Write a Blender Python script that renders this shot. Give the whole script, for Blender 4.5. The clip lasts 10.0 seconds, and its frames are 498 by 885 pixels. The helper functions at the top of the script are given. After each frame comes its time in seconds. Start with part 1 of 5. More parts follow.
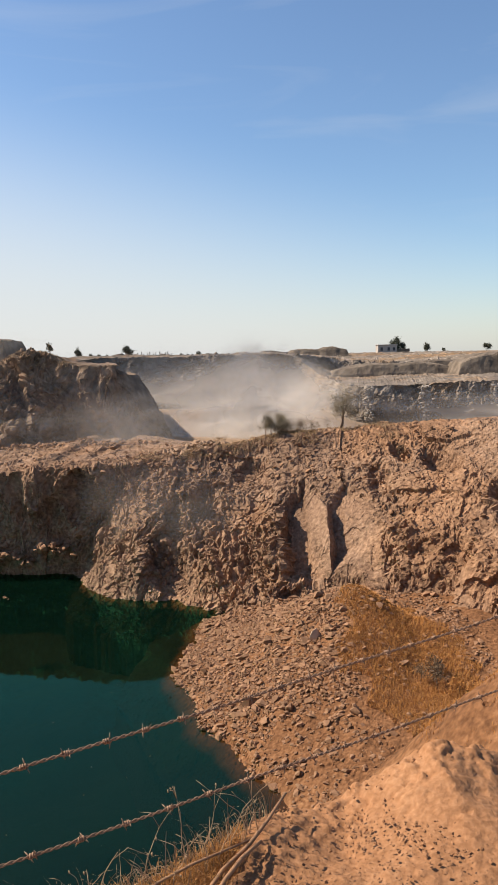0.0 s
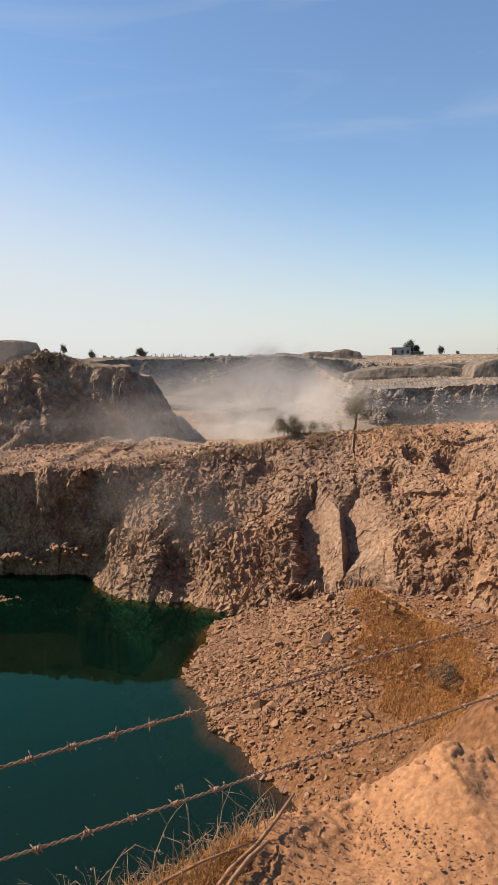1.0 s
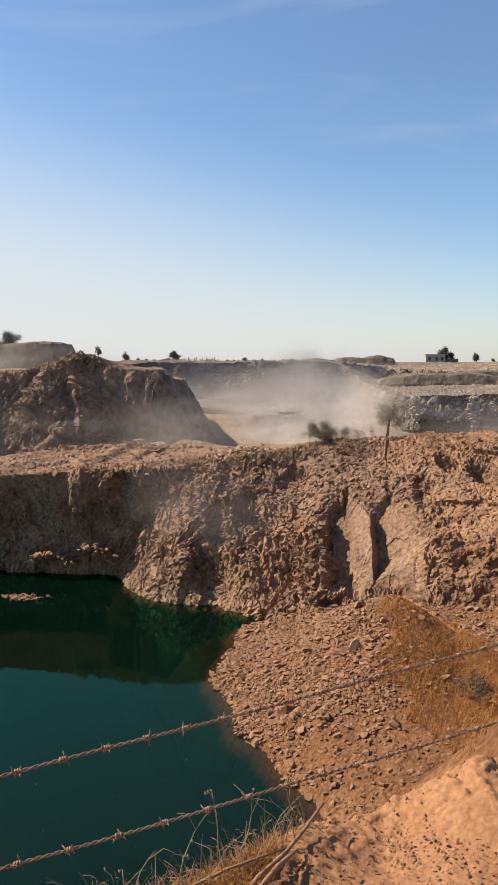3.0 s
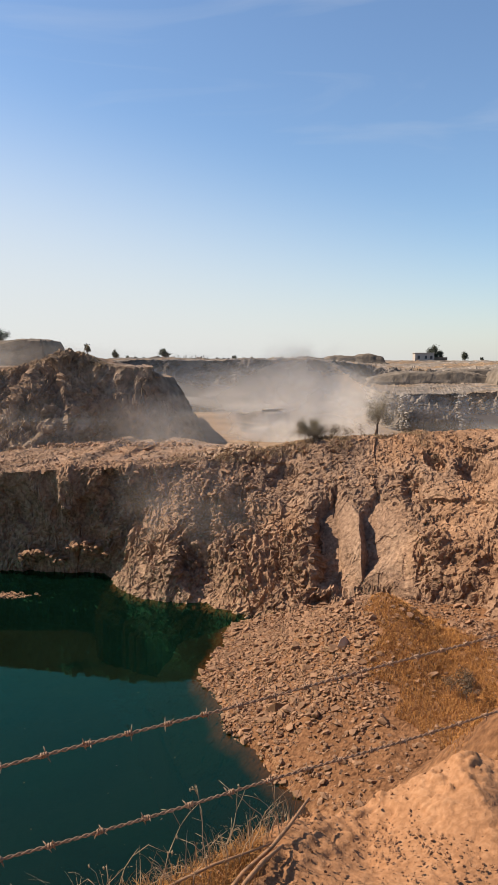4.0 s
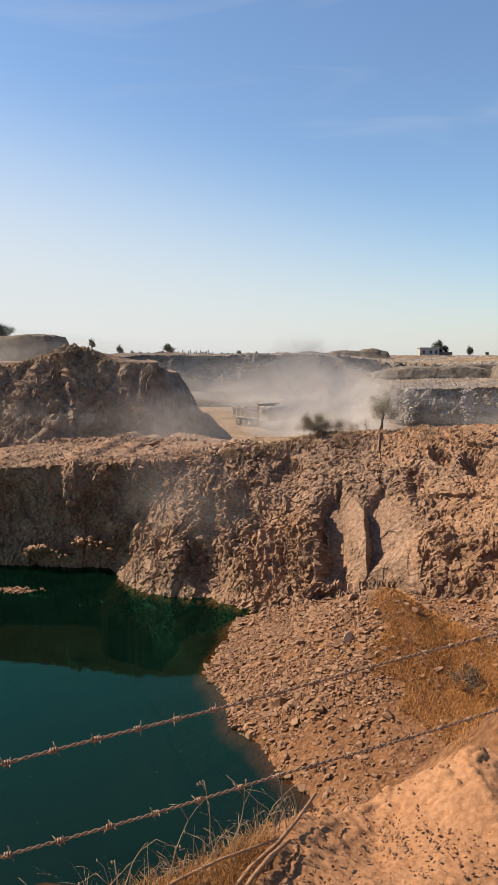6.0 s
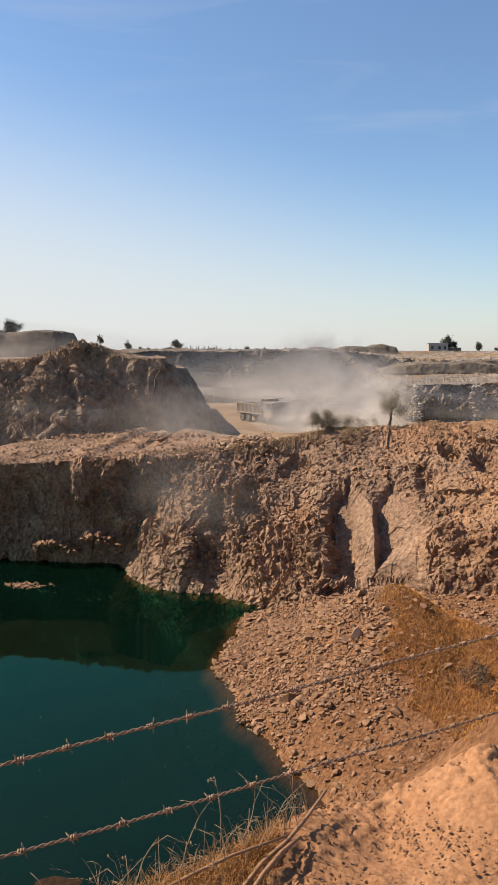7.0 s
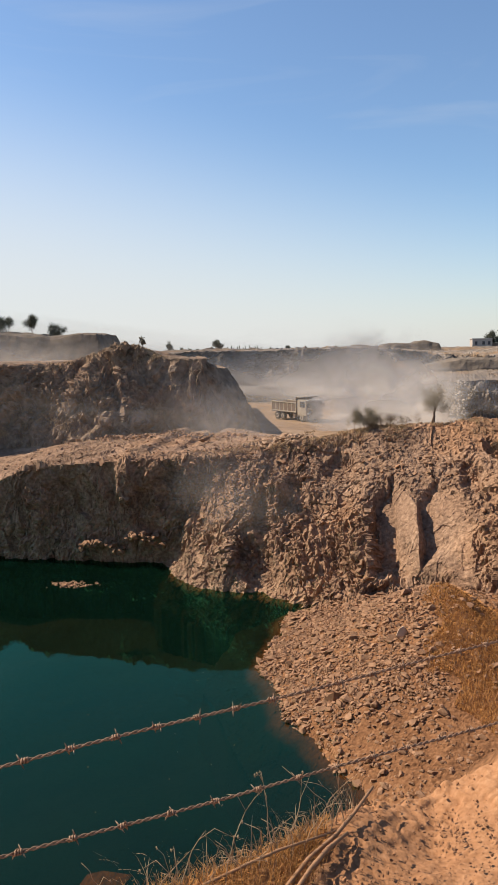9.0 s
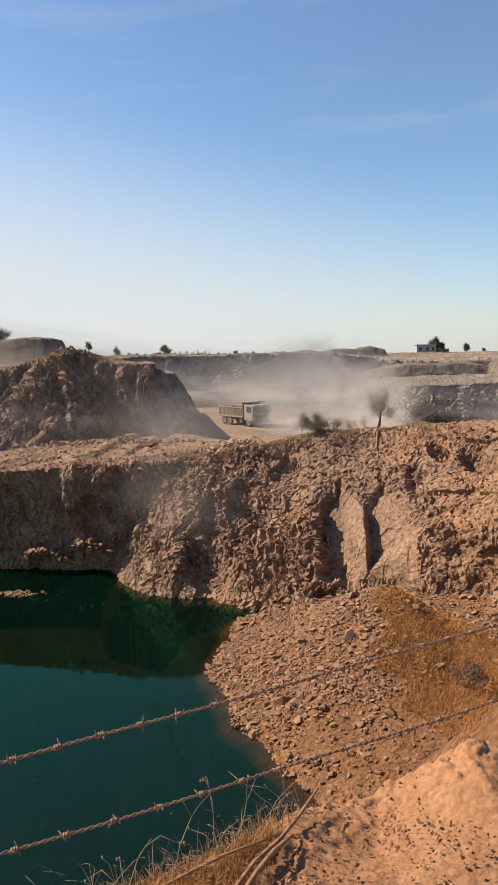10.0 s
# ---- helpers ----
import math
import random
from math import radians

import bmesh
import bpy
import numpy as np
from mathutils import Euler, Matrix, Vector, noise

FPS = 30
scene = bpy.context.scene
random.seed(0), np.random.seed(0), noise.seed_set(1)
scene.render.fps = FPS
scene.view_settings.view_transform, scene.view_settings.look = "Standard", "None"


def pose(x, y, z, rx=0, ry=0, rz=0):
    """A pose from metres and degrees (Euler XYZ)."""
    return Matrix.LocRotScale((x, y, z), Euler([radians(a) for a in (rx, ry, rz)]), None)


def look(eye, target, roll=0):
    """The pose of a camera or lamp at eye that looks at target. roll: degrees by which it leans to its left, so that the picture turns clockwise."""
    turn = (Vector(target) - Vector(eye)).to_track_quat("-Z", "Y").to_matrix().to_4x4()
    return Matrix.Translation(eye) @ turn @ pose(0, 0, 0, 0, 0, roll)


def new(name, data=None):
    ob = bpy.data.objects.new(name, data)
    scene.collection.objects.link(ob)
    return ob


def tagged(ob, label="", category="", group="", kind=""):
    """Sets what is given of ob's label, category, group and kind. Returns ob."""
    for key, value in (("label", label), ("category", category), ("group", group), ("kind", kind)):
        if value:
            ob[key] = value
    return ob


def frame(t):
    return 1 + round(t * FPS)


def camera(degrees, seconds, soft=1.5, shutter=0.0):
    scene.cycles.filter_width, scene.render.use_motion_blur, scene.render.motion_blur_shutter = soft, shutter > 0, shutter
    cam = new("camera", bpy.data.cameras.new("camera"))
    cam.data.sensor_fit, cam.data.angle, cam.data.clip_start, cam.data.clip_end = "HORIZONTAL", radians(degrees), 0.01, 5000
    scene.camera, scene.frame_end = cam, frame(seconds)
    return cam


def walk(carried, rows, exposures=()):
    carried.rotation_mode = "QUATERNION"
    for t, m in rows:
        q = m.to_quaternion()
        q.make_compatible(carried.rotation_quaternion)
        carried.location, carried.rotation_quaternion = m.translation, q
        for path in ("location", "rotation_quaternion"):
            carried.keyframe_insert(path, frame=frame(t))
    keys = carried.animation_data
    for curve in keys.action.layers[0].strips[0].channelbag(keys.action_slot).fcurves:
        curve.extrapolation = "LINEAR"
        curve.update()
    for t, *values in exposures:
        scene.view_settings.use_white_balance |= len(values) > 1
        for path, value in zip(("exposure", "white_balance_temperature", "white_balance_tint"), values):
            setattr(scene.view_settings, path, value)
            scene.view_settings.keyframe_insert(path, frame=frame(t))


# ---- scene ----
cam = camera(36.6, 10.0)

PATH = [
    (0.0, pose(0.002, -0.024, 1.679, 83.34, 1.00, -0.23)),
    (0.5, pose(0.006, -0.009, 1.663, 83.40, 0.83, 0.44)),
    (1.0, pose(0.011, -0.016, 1.657, 83.53, 0.75, 0.78)),
    (1.5, pose(-0.002, -0.015, 1.661, 83.77, 0.73, 1.15)),
    (2.0, pose(-0.011, -0.010, 1.665, 84.02, 0.44, 2.14)),
    (2.5, pose(-0.015, 0.000, 1.658, 83.81, -0.09, 3.27)),
    (3.8, pose(0.004, 0.001, 1.649, 84.02, -0.24, 2.88)),
    (4.0, pose(0.006, 0.002, 1.647, 83.73, -0.26, 2.47)),
    (4.5, pose(-0.000, 0.000, 1.650, 83.67, -0.30, 2.20)),
    (5.0, pose(-0.005, -0.002, 1.648, 83.64, -0.23, 2.44)),
    (5.5, pose(-0.003, 0.005, 1.645, 83.46, -0.19, 2.71)),
    (7.0, pose(-0.016, 0.016, 1.648, 83.04, -0.12, 3.42)),
    (7.5, pose(-0.023, 0.033, 1.640, 82.75, 0.35, 4.75)),
    (8.0, pose(-0.024, 0.033, 1.640, 82.91, 0.52, 5.91)),
    (8.5, pose(-0.030, 0.029, 1.634, 83.02, 0.51, 6.50)),
    (9.0, pose(-0.017, 0.006, 1.635, 83.01, 0.93, 6.50)),
    (9.5, pose(-0.009, -0.010, 1.641, 83.08, 0.48, 3.24)),
    (10.0, pose(0.003, -0.023, 1.648, 83.34, 0.74, 2.58)),
]
walk(cam, PATH, [(0.0, 0.87), (10.0, 0.87)])

# ---- light ----
SUN_AZ, SUN_EL = radians(-81), radians(44)   # clockwise from +y, up from level
TO_SUN = Vector((math.sin(SUN_AZ) * math.cos(SUN_EL), math.cos(SUN_AZ) * math.cos(SUN_EL), math.sin(SUN_EL)))
world = bpy.data.worlds.new("sky")
scene.world = world
world.use_nodes = True
wn, wl = world.node_tree.nodes, world.node_tree.links
sky = wn.new("ShaderNodeTexSky")
sky.sky_type, sky.sun_disc = "NISHITA", False
sky.sun_elevation, sky.sun_rotation = SUN_EL, SUN_AZ
sky.air_density, sky.dust_density, sky.ozone_density = 1.1, 0.5, 5.0
# pale haze low in the sky, whiter towards the sun's side, and thin high streaks of cloud
way = wn.new("ShaderNodeTexCoord")
parts = wn.new("ShaderNodeSeparateXYZ")
wl.new(way.outputs["Generated"], parts.inputs[0])
side = wn.new("ShaderNodeMath")
side.operation = "MULTIPLY_ADD"
wl.new(parts.outputs["X"], side.inputs[0])
side.inputs[1].default_value = 0.29
ahead = wn.new("ShaderNodeMath")                  # the haze thins out away from the sun
ahead.operation = "MULTIPLY_ADD"
wl.new(parts.outputs["Y"], ahead.inputs[0])
ahead.inputs[1].default_value = -0.17
wl.new(parts.outputs["Z"], ahead.inputs[2])
wl.new(ahead.outputs[0], side.inputs[2])
low = wn.new("ShaderNodeMapRange")
low.interpolation_type = "SMOOTHSTEP"
low.inputs["From Min"].default_value, low.inputs["From Max"].default_value = -0.22, 0.11
low.inputs["To Min"].default_value, low.inputs["To Max"].default_value = 0.84, 0.0
wl.new(side.outputs[0], low.inputs["Value"])
streak_map = wn.new("ShaderNodeMapping")
streak_map.inputs["Rotation"].default_value = (0.0, radians(-16), 0.0)
streak_map.inputs["Scale"].default_value = (2.0, 2.0, 12.0)
wl.new(way.outputs["Generated"], streak_map.inputs["Vector"])
streak = wn.new("ShaderNodeTexNoise")
streak.inputs["Scale"].default_value, streak.inputs["Detail"].default_value, streak.inputs["Distortion"].default_value = 1.6, 6, 0.8
wl.new(streak_map.outputs[0], streak.inputs["Vector"])
thin = wn.new("ShaderNodeMapRange")
thin.inputs["From Min"].default_value, thin.inputs["From Max"].default_value = 0.52, 0.8
thin.inputs["To Min"].default_value, thin.inputs["To Max"].default_value = 0.0, 0.17
wl.new(streak.outputs["Fac"], thin.inputs["Value"])
veil = wn.new("ShaderNodeMath")
veil.operation = "MAXIMUM"
wl.new(low.outputs[0], veil.inputs[0])
wl.new(thin.outputs[0], veil.inputs[1])
hazy = wn.new("ShaderNodeMixRGB")
wl.new(veil.outputs[0], hazy.inputs[0])
wl.new(sky.outputs[0], hazy.inputs[1])
hazy.inputs[2].default_value = (5.2, 5.25, 5.3, 1)
wl.new(hazy.outputs[0], wn["Background"].inputs[0])
wn["Background"].inputs[1].default_value = 0.081
sun = new("sun", bpy.data.lights.new("sun", "SUN"))
sun.data.energy, sun.data.angle, sun.data.color = 5.0, radians(0.6), (1.0, 0.845, 0.665)
sun.matrix_world = look(TO_SUN * 100, (0, 0, 0))


# ---- noise, in numpy ----
def hashed(ix, iy, iz, seed):
    """Even random numbers from 0 to 1 for whole-number places."""
    h = (ix.astype(np.int64) * 374761393 + iy.astype(np.int64) * 668265263 + iz.astype(np.int64) * 2147483647 + seed * 144665) & 0xFFFFFFFF
    h = ((h ^ (h >> 13)) * 1274126177) & 0xFFFFFFFF
    h = ((h ^ (h >> 16)) * 2246822519) & 0xFFFFFFFF
    h = h ^ (h >> 15)
    return (h & 0xFFFFFF) / 16777216.0


def smooth_noise(p, seed=0):
    i = np.floor(p).astype(np.int64)
    f = p - i
    f = f * f * (3 - 2 * f)
    out = 0
    for a in (0, 1):
        for b in (0, 1):
            for c in (0, 1):
                w = (f[..., 0] if a else 1 - f[..., 0]) * (f[..., 1] if b else 1 - f[..., 1]) * (f[..., 2] if c else 1 - f[..., 2])
                out = out + w * hashed(i[..., 0] + a, i[..., 1] + b, i[..., 2] + c, seed)
    return out * 2 - 1


def fractal(p, octaves=4, seed=0):
    total, amp = 0, 1.0
    for k in range(octaves):
        total = total + amp * smooth_noise(p * 2.0 ** k + 17.3 * k, seed + k)
        amp *= 0.5
    return total


def blocks(p, seed=0, tilt=1.0):
    """Broken rock: every cell is a tilted facet at a level of its own."""
    i = np.floor(p).astype(np.int64)
    best = np.full(p.shape[:-1], 9.0)
    out = np.zeros(p.shape[:-1])
    for a in (-1, 0, 1):
        for b in (-1, 0, 1):
            for c in (-1, 0, 1):
                q = [i[..., k] + (a, b, c)[k] for k in range(3)]
                h = [hashed(*q, seed + 11 * k) for k in range(7)]
                d = np.stack([q[k] + h[k] - p[..., k] for k in range(3)], -1)
                r = (d * d).sum(-1)
                near = r < best
                level = (h[3] - 0.5) + tilt * sum((h[4 + k] - 0.5) * d[..., k] for k in range(3))
                out = np.where(near, level, out)
                best = np.where(near, r, best)
    return out


def smoothstep(a, b, x):
    t = np.clip((x - a) / (b - a), 0, 1)
    return t * t * (3 - 2 * t)


# ---- mesh helpers ----
def sheet(name, points, material, smooth=True, flip=False):
    """A mesh from a grid of points (nu, nv, 3)."""
    nu, nv = points.shape[:2]
    idx = np.arange(nu * nv).reshape(nu, nv)
    quads = np.stack([idx[:-1, :-1], idx[1:, :-1], idx[1:, 1:], idx[:-1, 1:]], -1).reshape(-1, 4)
    if flip:
        quads = quads[:, ::-1]
    me = bpy.data.meshes.new(name)
    me.vertices.add(nu * nv)
    me.vertices.foreach_set("co", points.reshape(-1).astype(np.float32))
    me.loops.add(quads.size)
    me.loops.foreach_set("vertex_index", quads.reshape(-1).astype(np.int32))
    me.polygons.add(len(quads))
    me.polygons.foreach_set("loop_start", np.arange(0, quads.size, 4, dtype=np.int32))
    me.polygons.foreach_set("loop_total", np.full(len(quads), 4, dtype=np.int32))
    me.polygons.foreach_set("use_smooth", np.full(len(quads), smooth))
    me.update(calc_edges=True)
    me.validate()
    me.materials.append(material)
    return new(name, me)


def spline(values, at):
    """Catmull-Rom through rows of values at the parameters at."""
    v = np.asarray(values, float)
    i = np.clip(np.floor(at).astype(int), 0, len(v) - 2)
    t = (at - i)[:, None]
    a, b, c, d = v[np.maximum(i - 1, 0)], v[i], v[i + 1], v[np.minimum(i + 2, len(v) - 1)]
    return 0.5 * (2 * b + (c - a) * t + (2 * a - 5 * b + 4 * c - d) * t ** 2 + (3 * b - a - 3 * c + d) * t ** 3)


def loft(lines, across, along):
    """A grid of points over lines of (x, y, z) stations. across: cells for each gap between stations; along: cells between lines.
    Returns the points and the line number of each row."""
    at = np.concatenate([[0]] + [k + (np.arange(n) + 1) / n for k, n in enumerate(across)])
    curves = [spline(line, at) for line in lines]
    rows, level = [curves[0]], [0.0]
    for k, n in enumerate(along):
        for j in range(1, n + 1):
            rows.append(curves[k] + (curves[k + 1] - curves[k]) * j / n)
            level.append(k + j / n)
    return np.stack(rows, 1), np.array(level), at


def normals(p):
    du, dv = np.gradient(p, axis=0), np.gradient(p, axis=1)
    n = np.cross(du, dv)
    return n / np.maximum(np.linalg.norm(n, axis=-1, keepdims=True), 1e-9)


# ---- materials ----
def node_material(name):
    m = bpy.data.materials.new(name)
    m.use_nodes = True
    nt = m.node_tree
    return m, nt.nodes, nt.links, nt.nodes["Principled BSDF"]


def earth(name, dark, mid, light, scale=1.0, rough=0.92, bump=0.5, fine=6.0, patch=None, east=0.0, dim_below=None):
    """Rock or soil: three tones over two scales of noise, with fine relief. patch: a second tint in large patches."""
    m, n, l, bsdf = node_material(name)
    tc = n.new("ShaderNodeTexCoord")
    def noise_node(s, detail=6, distort=0.0):
        t = n.new("ShaderNodeTexNoise")
        t.inputs["Scale"].default_value, t.inputs["Detail"].default_value, t.inputs["Distortion"].default_value = s, detail, distort
        l.new(tc.outputs["Object"], t.inputs["Vector"])
        return t
    big, small = noise_node(0.45 * scale, 5, 0.6), noise_node(fine * scale, 8)
    mix = n.new("ShaderNodeMath")
    mix.operation = "MULTIPLY_ADD"
    l.new(small.outputs["Fac"], mix.inputs[0])
    mix.inputs[1].default_value = 0.65
    half = n.new("ShaderNodeMath")
    half.operation = "MULTIPLY"
    half.inputs[1].default_value = 0.42
    l.new(big.outputs["Fac"], half.inputs[0])
    l.new(half.outputs[0], mix.inputs[2])
    ramp = n.new("ShaderNodeValToRGB")
    e = ramp.color_ramp.elements
    e[0].position, e[0].color = 0.36, (*dark, 1)
    e[1].position, e[1].color = 0.72, (*light, 1)
    k = e.new(0.54)
    k.color = (*mid, 1)
    l.new(mix.outputs[0], ramp.inputs[0])
    colour = ramp.outputs[0]
    if patch:
        tint, s, lo, hi = patch
        where = noise_node(s, 4, 0.8)
        step = n.new("ShaderNodeMapRange")
        step.inputs["From Min"].default_value, step.inputs["From Max"].default_value = lo, hi
        split, more = n.new("ShaderNodeSeparateXYZ"), n.new("ShaderNodeMath")
        l.new(tc.outputs["Object"], split.inputs[0])
        more.operation = "MULTIPLY_ADD"
        more.inputs[1].default_value = east          # the tint grows towards +x
        l.new(split.outputs["X"], more.inputs[0])
        l.new(where.outputs["Fac"], more.inputs[2])
        l.new(more.outputs[0], step.inputs["Value"])
        both = n.new("ShaderNodeMixRGB")
        both.blend_type = "MULTIPLY"
        both.inputs[2].default_value = (*tint, 1)
        l.new(step.outputs[0], both.inputs[0])
        l.new(colour, both.inputs[1])
        colour = both.outputs[0]
    if dim_below is not None:                             # light lost in deep water, put into the colour from a level downwards
        high, under, mixed = n.new("ShaderNodeSeparateXYZ"), n.new("ShaderNodeMapRange"), n.new("ShaderNodeMixRGB")
        l.new(tc.outputs["Object"], high.inputs[0])
        under.inputs["From Min"].default_value, under.inputs["From Max"].default_value = dim_below - 0.36, dim_below - 0.02
        under.inputs["To Min"].default_value, under.inputs["To Max"].default_value = 1.0, 0.0
        l.new(high.outputs["Z"], under.inputs["Value"])
        l.new(under.outputs[0], mixed.inputs[0])
        l.new(colour, mixed.inputs[1])
        mixed.inputs[2].default_value = (0.003, 0.005, 0.002, 1)
        colour = mixed.outputs[0]
    l.new(colour, bsdf.inputs["Base Color"])
    bsdf.inputs["Roughness"].default_value = rough
    bsdf.inputs["Specular IOR Level"].default_value = 0.15
    b = n.new("ShaderNodeBump")
    b.inputs["Strength"].default_value, b.inputs["Distance"].default_value = bump, 0.4 / fine / scale
    l.new(small.outputs["Fac"], b.inputs["Height"])
    l.new(b.outputs[0], bsdf.inputs["Normal"])
    return m


M_ROCK = earth("quarry_rock", (0.105, 0.065, 0.043), (0.215, 0.136, 0.089), (0.33, 0.22, 0.147), 1.0, fine=5.0, bump=1.0, patch=((1.02, 0.91, 0.79), 0.12, 0.42, 0.66), east=0.006, dim_below=-11.35)
M_GREY = earth("grey_rock", (0.085, 0.06, 0.042), (0.178, 0.126, 0.087), (0.30, 0.225, 0.165), 0.6, fine=2.0, bump=0.8, patch=((1.05, 0.90, 0.76), 0.1, 0.46, 0.62))
M_FAR = earth("far_rock", (0.08, 0.066, 0.054), (0.15, 0.124, 0.10), (0.27, 0.228, 0.19), 0.4, fine=1.5, bump=0.8, patch=((1.05, 0.86, 0.66), 0.06, 0.5, 0.6))
M_FLOOR = earth("quarry_floor", (0.13, 0.088, 0.058), (0.19, 0.13, 0.085), (0.25, 0.175, 0.118), 0.3, fine=3.0)
M_SCREE = earth("scree", (0.075, 0.034, 0.015), (0.155, 0.074, 0.034), (0.25, 0.130, 0.064), 1.0, fine=7.0, bump=1.0, dim_below=-11.35)
# near-black bed: the dimness of deep water is put into its colour
M_DARK_BED = earth("dark_pit_bed", (0.0015, 0.004, 0.003), (0.002, 0.006, 0.004), (0.003, 0.008, 0.005), 0.5, fine=2.0)
M_SAND = earth("sandy_soil", (0.18, 0.086, 0.040), (0.26, 0.131, 0.064), (0.32, 0.175, 0.092), 4.0, fine=10.0, bump=0.8)


def water_material():
    """Dark green pit water: a clear share near the shore, a murky body, and a teal mirror on top."""
    m, n, l, bsdf = node_material("quarry_water")
    tc = n.new("ShaderNodeTexCoord")
    t = n.new("ShaderNodeTexNoise")
    t.inputs["Scale"].default_value, t.inputs["Detail"].default_value = 0.09, 3
    l.new(tc.outputs["Object"], t.inputs["Vector"])
    ramp = n.new("ShaderNodeValToRGB")
    e = ramp.color_ramp.elements
    e[0].position, e[0].color = 0.35, (0.0012, 0.0048, 0.0032, 1)
    e[1].position, e[1].color = 0.7, (0.0016, 0.0078, 0.005, 1)
    l.new(t.outputs["Fac"], ramp.inputs[0])
    r = n.new("ShaderNodeTexNoise")
    r.inputs["Scale"].default_value, r.inputs["Detail"].default_value = 1.6, 3
    l.new(tc.outputs["Object"], r.inputs["Vector"])
    b = n.new("ShaderNodeBump")
    b.inputs["Strength"].default_value, b.inputs["Distance"].default_value = 0.05, 0.05
    l.new(r.outputs["Fac"], b.inputs["Height"])
    murk, clear, body = n.new("ShaderNodeBsdfDiffuse"), n.new("ShaderNodeBsdfTransparent"), n.new("ShaderNodeMixShader")
    l.new(ramp.outputs[0], murk.inputs["Color"])
    clear.inputs[0].default_value = (0.9, 0.58, 0.28, 1)
    body.inputs[0].default_value = 0.72
    l.new(clear.outputs[0], body.inputs[1])
    l.new(murk.outputs[0], body.inputs[2])
    gloss, fresnel, whole = n.new("ShaderNodeBsdfGlossy"), n.new("ShaderNodeFresnel"), n.new("ShaderNodeMixShader")
    gloss.inputs["Color"].default_value = (0.10, 0.66, 0.43, 1)
    gloss.inputs["Roughness"].default_value = 0.02
    fresnel.inputs["IOR"].default_value = 1.5
    l.new(b.outputs[0], gloss.inputs["Normal"])
    l.new(b.outputs[0], fresnel.inputs["Normal"])
    l.new(fresnel.outputs[0], whole.inputs[0])
    l.new(body.outputs[0], whole.inputs[1])
    l.new(gloss.outputs[0], whole.inputs[2])
    l.new(whole.outputs[0], n["Material Output"].inputs["Surface"])
    return m


M_WATER = water_material()

# ---- the pit: levels in metres ----
WATER = -11.35


KEPT = {}   # surfaces on which things are set later


def rough_cliff(p, level, amount, scale=1.0, seed=0):
    """Pushes a grid out and in along its normal as broken rock. amount: metres for each line."""
    n = normals(p)
    a = np.interp(level, np.arange(len(amount)), amount)[None, :]
    s = p * np.array([1.0, 1.0, 0.55]) / scale      # blocks stand taller than wide
    s = s + 0.25 * np.stack([fractal(s / 1.3, 2, seed + 40 + k) for k in range(3)], -1)
    dip = np.stack([(s[..., 0] + 0.9 * s[..., 2]) / 1.5, s[..., 1], (s[..., 2] - 0.6 * s[..., 0]) / 0.8], -1)   # beds dip across the face
    worn = 0.30 - np.abs(fractal(dip / 1.4, 4, seed + 6))
    grit = 0.30 - np.abs(fractal(dip / 0.45, 3, seed + 7))
    d = 0.32 * blocks(s / 2.4, seed, 1.5) + 0.20 * blocks(s / 0.95, seed + 1, 1.4) + 0.13 * blocks(s / 0.42, seed + 2, 1.4) + 0.13 * blocks(s / 0.19, seed + 4, 1.2) + 0.24 * fractal(s / 3.0, 6, seed + 3) + 0.20 * worn + 0.14 * grit
    d = d * (0.72 + 0.6 * smoothstep(-0.35, 0.45, fractal(s / 3.2, 3, seed + 8)))   # dust-covered and freshly broken stretches
    return p + n * (d * a * scale)[..., None]


